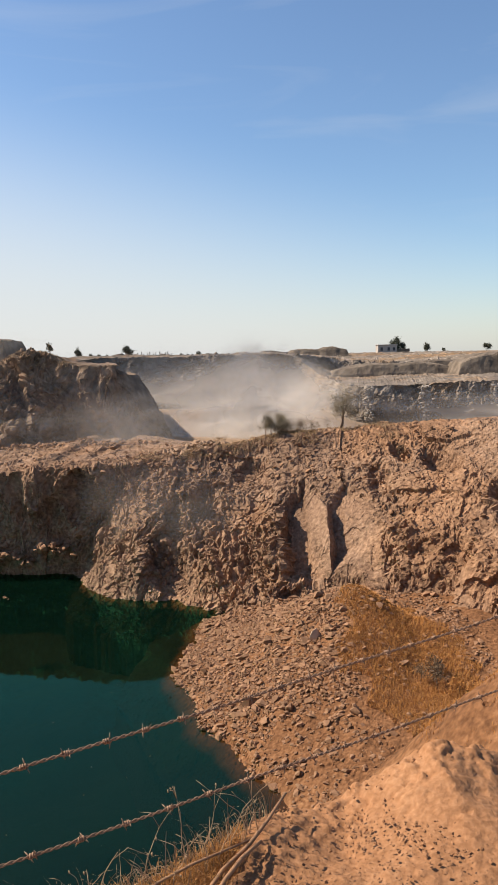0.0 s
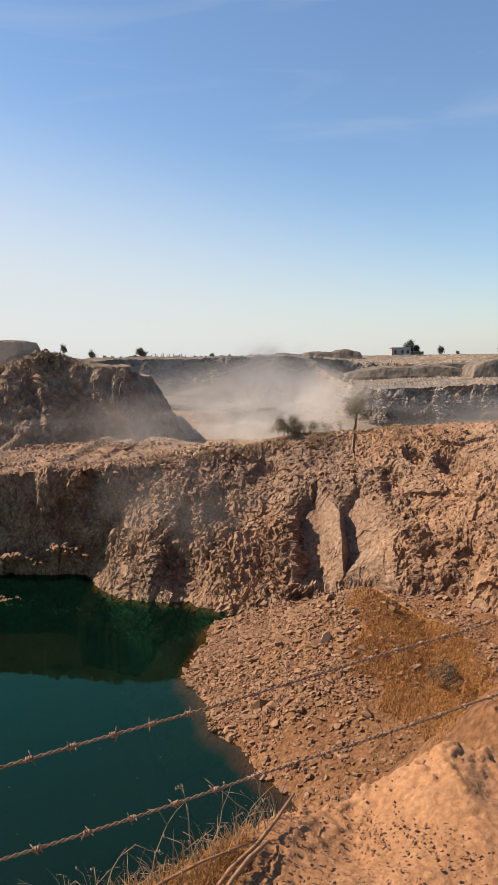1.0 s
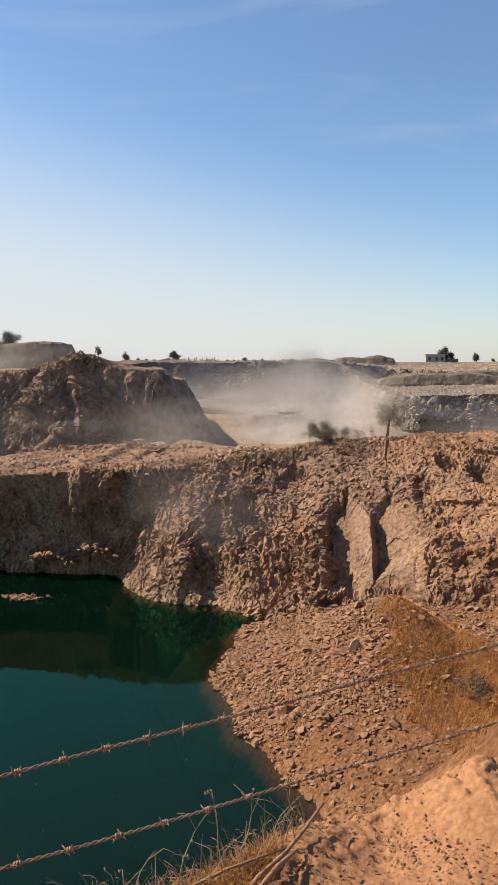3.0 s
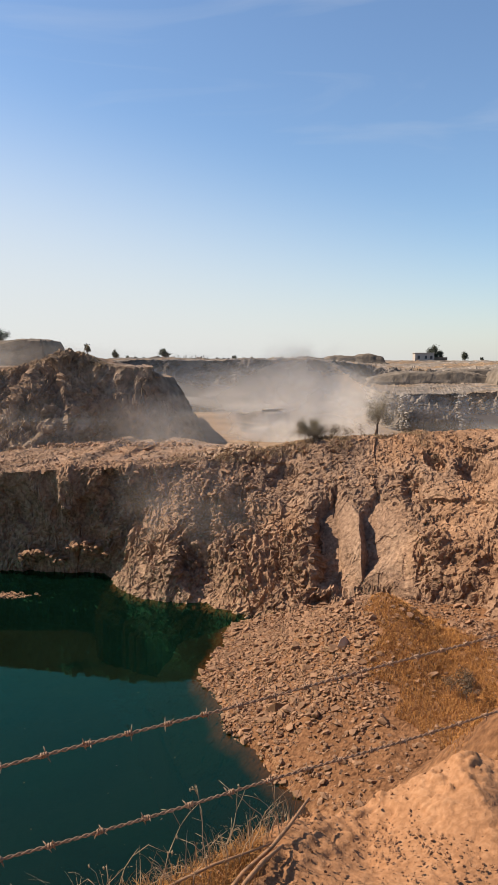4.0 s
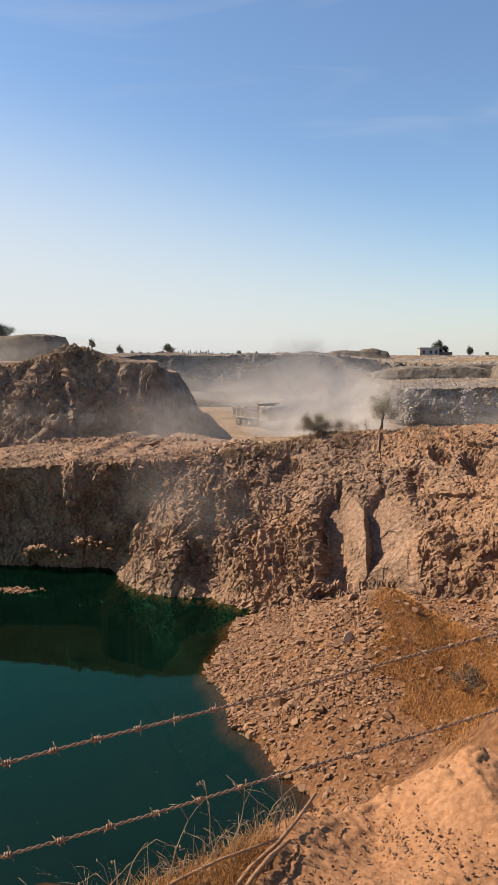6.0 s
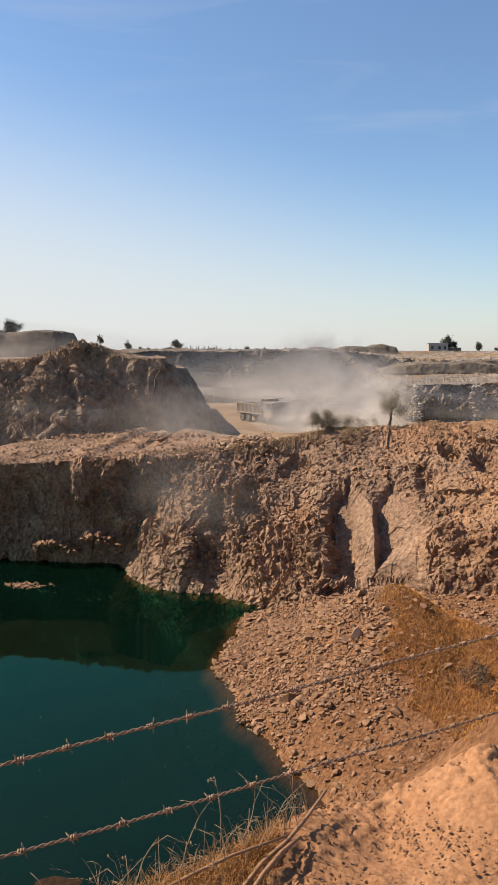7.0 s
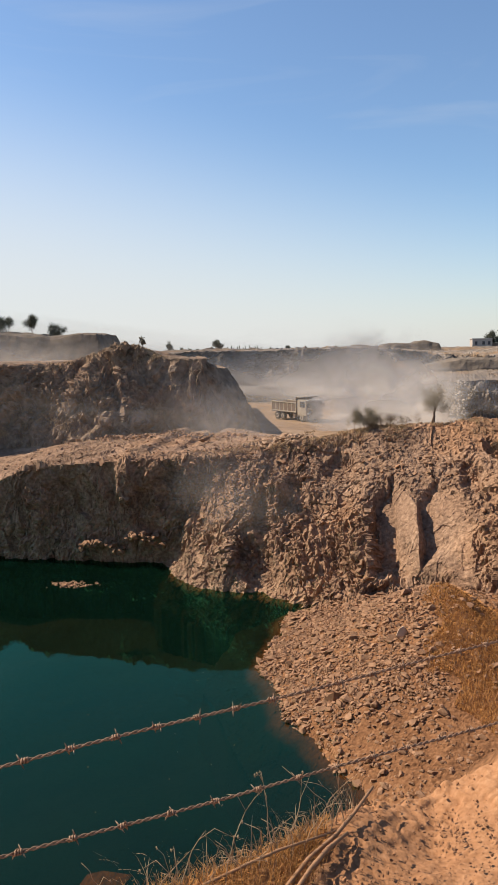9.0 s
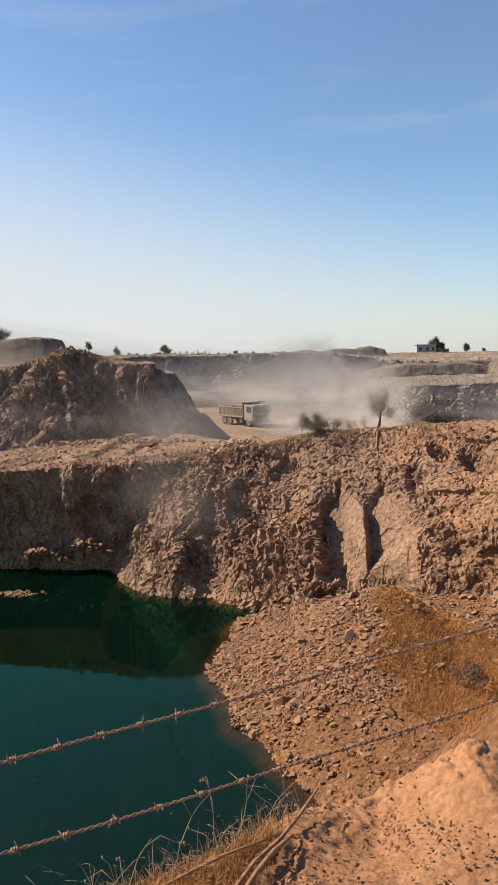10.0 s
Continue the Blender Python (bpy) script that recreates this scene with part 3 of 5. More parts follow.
M_RUST = plain_material("rusty_wire", (0.25, 0.15, 0.095), 0.6, 0.15, 0.5, 60)
M_STRAW = plain_material("dry_straw", (0.36, 0.24, 0.145), 0.85, 0, 0.5, 20)
M_OCHRE = plain_material("ochre_grass", (0.37, 0.172, 0.052), 0.9, 0, 0.25, 2)
M_PALE = plain_material("pale_grass", (0.38, 0.26, 0.145), 0.9, 0, 0.4, 3)
M_BARK = plain_material("grey_bark", (0.13, 0.09, 0.065), 0.9, 0, 0.3, 12)
M_STICK = plain_material("dry_wood", (0.27, 0.15, 0.08), 0.85, 0, 0.4, 30)
M_LEAF = plain_material("dusty_leaves", (0.20, 0.165, 0.105), 0.8, 0, 0.5, 3)
M_GREEN = plain_material("dark_leaves", (0.085, 0.09, 0.062), 0.8, 0, 0.4, 1)
M_BROWNLEAF = plain_material("brown_leaves", (0.125, 0.088, 0.056), 0.85, 0, 0.5, 3)
M_STONE = plain_material("broken_stone", (0.25, 0.141, 0.081), 0.92, 0, 0.4, 4)
M_PALESTONE = plain_material("pale_stone", (0.30, 0.20, 0.13), 0.9, 0, 0.25, 6)
M_CHALK = plain_material("chalky_stone", (0.33, 0.29, 0.245), 0.92, 0, 0.3, 2)
M_WARM = plain_material("warm_pale_stone", (0.46, 0.33, 0.23), 0.92, 0, 0.15, 3)
M_PEBBLE = plain_material("pebbles", (0.20, 0.10, 0.05), 0.95, 0, 0.4, 30)
M_PAINT = plain_material("dusty_paint", (0.28, 0.24, 0.19), 0.55, 0, 0.2, 2)
M_BODY = plain_material("dusty_steel", (0.14, 0.10, 0.075), 0.7, 0.2, 0.3, 2)
M_DARK = plain_material("dark_underframe", (0.06, 0.05, 0.045), 0.8, 0, 0.2, 3)
M_TYRE = plain_material("rubber", (0.05, 0.045, 0.04), 0.9, 0, 0.2, 5)
M_RIM = plain_material("steel_rim", (0.35, 0.30, 0.25), 0.6, 0.4, 0.2, 5)
M_GLASS = plain_material("windscreen", (0.03, 0.035, 0.04), 0.1, 0, 0.05, 1)
M_LAMP = plain_material("lamp_glass", (0.6, 0.58, 0.52), 0.2, 0, 0.05, 1)
M_PLASTER = plain_material("white_plaster", (0.34, 0.31, 0.28), 0.9, 0, 0.12, 0.4)
M_WINDOW = plain_material("dark_opening", (0.05, 0.05, 0.055), 0.5, 0, 0.1, 1)
M_HEAP = earth("spoil", (0.075, 0.06, 0.047), (0.13, 0.105, 0.082), (0.19, 0.155, 0.122), 0.3, fine=2.0)


def hull_stone(seed, flat=1.0):
    """An angular broken stone about one metre across."""
    rng = np.random.RandomState(seed)
    d = rng.normal(size=(13, 3))
    d = d / np.linalg.norm(d, axis=1, keepdims=True) * rng.uniform(0.38, 0.56, (13, 1)) * np.array([1.15, 0.85, 0.7 * flat])
    bm = bmesh.new()
    vs = [bm.verts.new(tuple(v)) for v in d]
    out = bmesh.ops.convex_hull(bm, input=vs)
    bmesh.ops.delete(bm, geom=[v for v in bm.verts if not v.link_faces], context="VERTS")
    bmesh.ops.recalc_face_normals(bm, faces=bm.faces)
    bm.verts.index_update()
    verts = np.array([v.co[:] for v in bm.verts])
    faces = [tuple(v.index for v in f.verts) for f in bm.faces]
    bm.free()
    return verts, faces


STONES = [hull_stone(100 + k, (1.0, 0.6, 0.8)[k % 3]) for k in range(9)]


def stone_heap(name, places, sizes, material, label, seed, parent=None):
    """Many stones joined into one mesh."""
    rng = np.random.RandomState(seed)
    verts, tris, n = [], [], 0
    for (x, y, z), r in zip(places, sizes):
        v, f = STONES[rng.randint(len(STONES))]
        m = np.array(Euler(rng.uniform(-0.7, 0.7, 2).tolist() + [rng.uniform(0, 6.28)]).to_matrix())
        verts.append((v * r) @ m.T + (x, y, z + 0.12 * r))
        tris.extend(tuple(i + n for i in q) for q in f)
        n += len(v)
    ob = new(name, mesh_of(name, np.concatenate(verts), tris, material))
    ob.parent = parent
    return tagged(ob, label, "" if parent else "rubble", kind="stuff")


def blades(name, bases, heights, material, label, seed, lean=0.5, width=0.02, parent=None):
    """Grass: bent tapered blades joined into one mesh."""
    rng = np.random.RandomState(seed)
    n = len(bases)
    bases, heights = np.asarray(bases, float), np.asarray(heights, float)
    t = rng.uniform(0, 2 * np.pi, n)
    out = np.stack([np.cos(t), np.sin(t), 0 * t], 1) * (lean * rng.uniform(0.15, 1.0, n))[:, None]
    side = np.stack([-np.sin(t), np.cos(t), 0 * t], 1) * (width * rng.uniform(0.6, 1.3, n))[:, None]
    h = heights[:, None]
    up = np.array([0, 0, 1.0])
    a = bases - 0.03 * h * up
    b = bases + h * (0.55 * up + 0.25 * out)
    c = bases + h * ((0.95 - 0.25 * lean) * up + 0.9 * out)
    v = np.stack([a - side, a + side, b - side * 0.7, b + side * 0.7, c], 1).reshape(-1, 3)
    k = np.arange(n) * 5
    quads = np.stack([k, k + 1, k + 3, k + 2], 1)
    tris = np.stack([k + 2, k + 3, k + 4], 1)
    ob = new(name, mesh_of(name, v, [*map(tuple, quads), *map(tuple, tris)], material))
    ob.parent = parent
    return tagged(ob, label, "grass", kind="stuff")


def on_surface(key, x, y):
    """The height of a kept surface's upper side near (x, y)."""
    p, level = KEPT[key]
    q = p[:, level > 1.7].reshape(-1, 3)
    d = (q[:, 0] - x) ** 2 + (q[:, 1] - y) ** 2
    return float(q[np.argsort(d)[:6], 2].max())


def scatter(key, count, seed, low, high, test):
    """Random places on a kept surface between two of its lines."""
    p, level = KEPT[key]
    q = p[:, (level >= low) & (level <= high)].reshape(-1, 3)
    q = q[test(q[:, 0], q[:, 1], q[:, 2])]
    rng = np.random.RandomState(seed)
    pick = q[rng.randint(len(q), size=count)]
    return pick + rng.normal(size=pick.shape) * (0.05, 0.05, 0.0)


def straws(name, bases, heights, material, label, seed, lean=1.0, width=0.002):
    """Long bent stalks: ribbons that arch over and hang, joined into one mesh."""
    rng = np.random.RandomState(seed)
    n = len(bases)
    bases, h = np.asarray(bases, float), np.asarray(heights, float)[:, None]
    t = rng.uniform(0, 2 * np.pi, n)
    out = np.stack([np.cos(t), 0.5 * np.sin(t), 0 * t], 1) * (lean * rng.uniform(0.2, 1.0, n))[:, None]
    side = np.stack([-np.sin(t), np.cos(t), 0 * t], 1) * 0.5 + np.array([0.6, 0, 0])
    side = side * (width * rng.uniform(0.6, 1.3, n) / np.linalg.norm(side, axis=1))[:, None]
    bend = rng.uniform(0.1, 1.0, n)[:, None]
    rows = []
    for k in range(8):
        u = k / 7
        mid = bases + h * (out * 0.8 * u ** 2 + np.array([0, 0, 1.0]) * (u - 0.55 * bend * u ** 3) - np.array([0, 0, 0.05]) * (k == 0))
        w = 1 - 0.8 * u
        rows += [mid - side * w, mid + side * w]
    v = np.stack(rows, 1).reshape(-1, 3)
    k = (np.arange(n) * 16)[:, None] + np.arange(0, 14, 2)[None, :]
    quads = np.stack([k, k + 1, k + 3, k + 2], -1).reshape(-1, 4)
    ob = new(name, mesh_of(name, v, quads, material))
    return tagged(ob, label, "grass", kind="stuff")


# ---- barbed wire in front ----
def barb_mesh():
    pieces = []
    turns = [(0.0035 * math.cos(k * 0.9), -0.006 + 0.012 * k / 20, 0.0035 * math.sin(k * 0.9)) for k in range(21)]
    pieces.append(tube(turns, [0.0019] * 21, 5))
    for d, e in (((0.45, 0.3, 0.9), 0.005), ((-0.6, -0.2, -0.8), 0.005), ((0.8, -0.3, -0.5), -0.005), ((-0.75, 0.3, 0.55), -0.005)):
        v = Vector(d).normalized()
        pieces.append(tube([(0, e, 0), v * 0.008 + Vector((0, e, 0)), v * 0.0135 + Vector((0, e, 0))], [0.0014, 0.0013, 0.0004], 5))
    return mesh_of("barb", *joined(pieces), M_RUST, True)


BARB = barb_mesh()


def barbed_wire(height, first, gap, rise, seed):
    rng = np.random.RandomState(seed)
    holder = tagged(new("barbed_wire"), "rusty twisted two-strand barbed wire stretched along the bank", "barbed wire", "fence wires")
    a, b = Vector((-3.4, -0.35, height)), Vector((5.2, 5.2, height))
    along = (b - a).normalized()
    length = (b - a).length
    across = along.cross(Vector((0, 0, 1))).normalized()
    def at(s):
        sag = 0.003 * math.sin(s * 2.3 + seed) + 0.002 * math.sin(s * 7.1 + 2 * seed)
        return a + along * s + Vector((0, 0, sag + rise * (s - first)))
    for phase in (0.0, math.pi):
        pts = []
        n = int(length / 0.006)
        for k in range(n + 1):
            s = length * k / n
            w = s * 2 * math.pi / 0.042 + phase
            pts.append(at(s) + (across * math.cos(w) + Vector((0, 0, 1)) * math.sin(w)) * 0.0024)
        ob = new("strand", mesh_of("strand", *tube(pts, [0.0020] * len(pts), 6), M_RUST, True))
        ob.parent = holder
    s = first % gap
    while s < length:
        ob = new("barb", BARB)
        ob.parent = holder
        turn = along.to_track_quat("Y", "Z").to_matrix().to_4x4() @ Matrix.Scale(1.35, 4) @ Matrix.Rotation(rng.uniform(0, 6.28), 4, "Y")
        ob.matrix_basis = Matrix.Translation(at(s)) @ turn
        s += gap
    return holder


def fence_post(x, y):
    z = float(bank_height(np.array(x), np.array(y)))
    bm = box(bmesh.new(), -0.05, 0.05, -0.05, 0.05, -0.3, 1.25, 0.012)
    ob = part("fence_post", bm, M_STICK, None)
    ob.location = (x, y, z)
    return tagged(ob, "weathered wooden post that carries the barbed wire", "fence post", "fence posts")


barbed_wire(0.794, 3.452, 0.0975, 0.009, 1)
barbed_wire(0.588, 3.462, 0.113, -0.027, 2)
fence_post(-3.4, -0.35)
fence_post(5.2, 5.2)


# ---- the bank: grass, weeds, sticks, pebbles ----
def weed(x, y, top, seed, droop=0.1):
    """A dry stalk with a bent tip, a few side twigs and seed heads."""
    rng = np.random.RandomState(seed)
    z = float(bank_height(np.array(x), np.array(y)))
    holder = tagged(new("dry_weed"), "dry bleached weed stalk rooted on the bank edge", "weed", "dry weeds on the bank")
    holder.location = (x, y, z - 0.02)
    tall = top - z
    side = rng.choice([-1, 1])
    pts = []
    for k in range(9):
        u = k / 8
        pts.append((side * droop * u ** 2.2 + rng.normal() * 0.005, rng.normal() * 0.006 - 0.03 * u, tall * (u - 0.25 * droop * u ** 4)))
    pieces = [tube(pts, [0.0030 * (1 - 0.75 * k / 8) for k in range(9)], 5)]
    ob = new("stalk", mesh_of("stalk", *joined(pieces), M_STRAW, True))
    ob.parent = holder
    for k in range(rng.randint(3, 6)):
        i = rng.randint(2, 8)
        b = Vector(pts[i])
        d = Vector((rng.uniform(-1, 1), rng.uniform(-0.4, 0.4), rng.uniform(0.3, 1.0))).normalized()
        size = rng.uniform(0.05, 0.14)
        tip = b + d * size + Vector((d.x * 0.04, 0, -0.05 * rng.uniform(0, 1.6)))
        tw = new("twig", mesh_of("twig", *tube([b, b + d * size * 0.6, tip], [0.0013, 0.0012, 0.0006], 4), M_STRAW, True))
        tw.parent = holder
        if rng.uniform() < 0.6:
            v, f = STONES[rng.randint(9)]
            hd = new("seed_head", mesh_of("seed_head", v * np.array([0.008, 0.008, 0.03]) + np.array(tip), f, M_STRAW, True))
            hd.parent = holder
    return holder


for k, (x, y, top, droop) in enumerate([(-0.44, 2.66, 0.06, 0.16), (-0.60, 2.58, -0.10, 0.1), (-0.28, 2.80, 0.02, 0.04), (-0.20, 2.86, -0.02, 0.08), (-0.33, 2.74, -0.12, 0.14),
                                        (-0.10, 2.98, -0.06, 0.18), (-0.03, 3.06, -0.10, 0.22), (-0.68, 2.55, -0.16, 0.12), (-0.52, 2.62, -0.20, 0.15), (-0.15, 2.9, -0.16, 0.12),
                                        (-0.38, 2.7, -0.22, 0.1), (-0.85, 2.5, -0.2, 0.1), (0.02, 3.12, -0.2, 0.12)]):
    weed(x, y, top, 300 + k, droop)

rng = np.random.RandomState(7)
n = 4600
x = -0.28 + rng.normal(0, 0.30, n)
x = np.where(x > -0.06, rng.uniform(-1.1, -0.06, n), x)
y = bank_edge(x) - np.abs(rng.normal(0.0, 0.17, n)) + 0.04
blades("bank_grass", np.stack([x, y, bank_height(x, y)], 1), rng.uniform(0.03, 0.13, n), M_OCHRE, "short dry reddish grass along the bank edge", 8, 1.0, 0.0011)
n = 260
x = rng.uniform(-0.78, 0.1, n)
y = bank_edge(x) - np.abs(rng.normal(0.0, 0.09, n)) + 0.06
straws("bank_straw", np.stack([x, y, bank_height(x, y)], 1), rng.uniform(0.10, 0.30, n), M_STRAW, "tall dry bent straw along the bank edge", 9, 0.9, 0.0024)


def stick(points, radii, label):
    ob = new("stick", mesh_of("stick", *tube(points, radii, 8), M_STICK, True))
    return tagged(ob, label, "stick", "sticks on the bank")


stick([(0.15, 3.28, -0.36), (0.06, 3.12, -0.39), (-0.02, 2.96, -0.39), (-0.13, 2.80, -0.39), (-0.22, 2.62, -0.40)], [0.006, 0.008, 0.009, 0.009, 0.008], "dry crooked branch lying along the bank edge")
stick([(0.03, 2.98, -0.39), (-0.05, 2.86, -0.38), (-0.12, 2.74, -0.39), (-0.20, 2.56, -0.40)], [0.006, 0.010, 0.009, 0.008], "short thick dry branch lying beside another")
stick([(-0.02, 3.0, -0.40), (-0.25, 2.8, -0.36), (-0.5, 2.62, -0.38), (-0.75, 2.46, -0.43)], [0.005, 0.006, 0.006, 0.005], "thin pale dry twig lying in the grass")

x = rng.uniform(-0.9, 2.2, 13000)
y = rng.uniform(2.3, 4.0, 13000)
clump = fractal(np.stack([x * 2.2, y * 2.2, 0 * x], 1), 3, 77) + 0.35 * smoothstep(3.0, 2.3, y)
keep = (y < bank_edge(x) + 0.05) & (rng.uniform(0, 1, 13000) < 0.16 + 0.9 * np.maximum(clump, 0))
x, y = x[keep], y[keep]
stone_heap("pebbles", np.stack([x, y, bank_height(x, y) + 0.01], 1), 0.004 + 0.016 * rng.uniform(0, 1, len(x)) ** 4, M_PEBBLE, "loose clods and pebbles on the sandy bank", 11)

M_CLOD = plain_material("sandy_clods", (0.25, 0.128, 0.064), 0.95, 0, 0.3, 40)
x = rng.uniform(-0.7, 2.3, 16000)
y = rng.uniform(2.2, 4.0, 16000)
clump = fractal(np.stack([x * 1.6 + y, y * 1.6, 0 * x], 1), 3, 79) + 0.5 * smoothstep(2.9, 2.2, y)
keep = (y < bank_edge(x) + 0.04) & (rng.uniform(0, 1, 16000) < 0.06 + 1.0 * np.maximum(clump, 0))
x, y = x[keep], y[keep]
stone_heap("clods", np.stack([x, y, bank_height(x, y) + 0.008], 1), 0.005 + 0.020 * rng.uniform(0, 1, len(x)) ** 3, M_CLOD, "small crumbling clods of sandy soil on the bank", 12)

# ---- rubble below the cliff ----
def scree_points(count, seed, test):
    r = np.random.RandomState(seed)
    x, y = r.uniform(-4.5, 9, count), r.uniform(17, 36, count)
    z = scree_height(x, y)
    z = z + scree_swell(x, y, z)
    keep = (z > WATER - 0.06) & test(x, y, z)
    return np.stack([x[keep], y[keep], z[keep]], 1)


flank = scree_points(95000, 21, lambda x, y, z: hashed((x * 9).astype(int), (y * 9).astype(int), 0 * (x * 9).astype(int), 5) < np.clip(0.9 - 0.09 * np.maximum(x - 2.2, 0) - 0.6 * smoothstep(25.6, 23.6, y), 0.14, 1) * (0.2 + 0.8 * smoothstep(0.5, 1.15, ((x - 5.8) / 2.3) ** 2 + ((y - 27.4) / 4.6) ** 2 + 0.6 * fractal(np.stack([x, y, 0 * x], 1), 3, 46))))
rng = np.random.RandomState(22)
sizes = 0.04 + 0.17 * rng.uniform(0, 1, len(flank)) ** 4 + 0.32 * rng.uniform(0, 1, len(flank)) ** 30
big = np.argsort(-sizes)[:300]
small = np.argsort(-sizes)[300:]
stone_heap("rubble", flank[small], sizes[small], M_STONE, "small broken quarry stones covering the slope", 23, SCREE)
STONE_MESHES = [mesh_of("stone", v, f, M_STONE) for v, f in STONES]
for k in big:
    ob = new("stone", STONE_MESHES[rng.randint(9)])
    ob.parent = SCREE
    r = sizes[k]
    ob.matrix_basis = pose(*(flank[k] + (0, 0, 0.15 * r)), rng.uniform(-25, 25), rng.uniform(-25, 25), rng.uniform(0, 360)) @ Matrix.Diagonal((r, r, r, 1))


def boulder(x, y, z, r, tall, turn, label, material=None, seed=0, point=0.0):
    v, f = hull_stone(500 + seed, 1.0)
    v = v * np.stack([1 - point * (v[:, 2] + 0.35), 1 - point * (v[:, 2] + 0.35), 1 + 0 * v[:, 2]], 1)
    ob = new("boulder", mesh_of("boulder", v * np.array([r, r * 0.8, r * tall]), f, material or M_STONE))
    ob.matrix_basis = pose(x, y, z, 0, 0, turn)
    return tagged(ob, label, "boulder", "boulders in the pit")


def on_scree(x, y):
    x, y = np.array(float(x)), np.array(float(y))
    z = scree_height(x, y)
    return float(z + scree_swell(x, y, z))


boulder(2.45, 28.0, on_scree(2.45, 28.0) + 0.2, 0.55, 1.7, 20, "pale upright pointed boulder on the rubble slope", M_WARM, 12, 1.1)
boulder(2.9, 31.3, on_scree(2.9, 31.3) + 0.1, 0.75, 0.9, 70, "brown boulder high on the rubble slope", None, 2)
boulder(-0.1, 25.6, on_scree(-0.1, 25.6) + 0.1, 0.8, 0.8, 10, "dark brown boulder among broken rubble", None, 3)
boulder(0.35, 25.2, on_scree(0.35, 25.2) + 0.1, 0.6, 0.7, 130, "small brown boulder among broken rubble", None, 4)
boulder(-1.7, 27.2, WATER + 0.05, 0.55, 0.9, 50, "rounded boulder at the water's edge", M_PALESTONE, 5)
boulder(-2.7, 29.0, WATER + 0.02, 0.7, 0.25, 5, "flat dark slab lying half in the water", None, 6)
boulder(-5.75, 16.95, WATER - 0.27, 1.35, 0.28, 15, "flat pale slab just under the water surface", M_SCREE, 7)
boulder(-9.2, 52.0, on_surface("cliff", -9.2, 52.0) + 0.2, 0.85, 0.85, 30, "lone grey boulder on the dusty terrace", M_STONE, 10)

rng = np.random.RandomState(30)
for cx, cz, long, n in ((-14.3, -9.9, 0.75, 60), (-11.9, -9.4, 0.5, 34), (-10.9, -9.6, 0.3, 14)):
    u = rng.normal(0, 1, n).clip(-1.6, 1.6)
    stone_heap("rock_ledge", np.stack([cx + long * u, 43.6 + rng.uniform(-0.2, 0.9, n), cz - 0.28 * long * np.abs(u) - 0.2 * u * long + rng.uniform(-0.35, 0.1, n)], 1), rng.uniform(0.25, 0.6, n), M_STONE, "crumbling pale rock ledge jutting from the shaded cliff", 29)

rng = np.random.RandomState(31)
n = 130
stone_heap("islet", np.stack([rng.normal(-14.8, 0.55, n), rng.normal(39.8, 0.28, n), np.full(n, WATER - 0.02)], 1), rng.uniform(0.1, 0.32, n), M_STONE, "low islet of pale stones breaking the water surface", 32)
n = 420
x, y = rng.normal(-3.0, 1.5, n), rng.normal(48.2, 1.2, n)
zz = np.array([on_surface("cliff", a, b) for a, b in zip(x, y)])
stone_heap("spoil_pile", np.stack([x, y, zz + 0.55 * np.exp(-((x + 3.0) ** 2 + (y - 48.2) ** 2) / 2.2) * rng.uniform(0.2, 1, n)], 1), rng.uniform(0.12, 0.42, n), M_PALESTONE, "loose pile of pale spoil stones on the ridge", 33)
n = 420
x, y = rng.uniform(-20, -7, n), rng.normal(58.0, 1.0, n)
zz = np.array([on_surface("cliff", a, b) for a, b in zip(x, y)])
stone_heap("terrace_rubble", np.stack([x, y, zz], 1), rng.uniform(0.1, 0.55, n), M_STONE, "row of dark rubble along the foot of the bluff", 34)

stones = scatter("cliff", 1500, 37, 2.0, 3.8, lambda x, y, z: (x < 1) & (x > -24))
stone_heap("terrace_gravel", stones, 0.06 + 0.30 * np.random.RandomState(38).uniform(0, 1, 1500) ** 5, M_STONE, "loose stones strewn over the dusty terrace", 39)
stones = scatter("cliff", 2600, 47, 0.9, 1.98, lambda x, y, z: (x > -9) & (x < 15) & ~((x > 1.4) & (x < 7) & (z < -5.4)))
stone_heap("face_rubble", stones, 0.06 + 0.34 * np.random.RandomState(48).uniform(0, 1, 2600) ** 5, M_STONE, "loose broken stones lodged on the rock face", 49)
rng = np.random.RandomState(35)
for cx, wide in ((28.3, 0.9), (39.6, 1.1), (19.3, 0.7)):
    n = 330
    zz = rng.uniform(-9, -3.7, n)
    stone_heap("rock_pillar", np.stack([cx + rng.normal(0, 0.5 * wide, n), np.full(n, 118.7) + rng.normal(0, 0.25, n), zz], 1), rng.uniform(0.25, 0.75, n), M_CHALK, "pale broken rock rib standing out of the far wall", 36)

# ---- dry grass on slopes ----
tuft = scree_points(230000, 41, lambda x, y, z: (((x - 5.8) / 2.4) ** 2 + ((y - 27.4) / 4.8) ** 2 < 1 + 0.35 * fractal(np.stack([x, y, 0 * x], 1), 3, 45)))
blades("slope_grass", tuft[:48000], np.random.RandomState(42).uniform(0.07, 0.24, len(tuft[:48000])), M_OCHRE, "dense ochre dry grass on the rubble cone", 43, 1.0, 0.007)
r = np.random.RandomState(46)
x, y = r.uniform(3, 9, 12000), r.uniform(9.5, 16.5, 12000)
keep = (((x - 6.0) / 3.0) ** 2 + ((y - 12.5) / 3.4) ** 2 < 1)
x, y = x[keep], y[keep]
blades("mound_grass", np.stack([x, y, scree_height(x, y)], 1), r.uniform(0.04, 0.16, len(x)), M_OCHRE, "ochre dry grass on the near mound", 47, 0.9, 0.006)
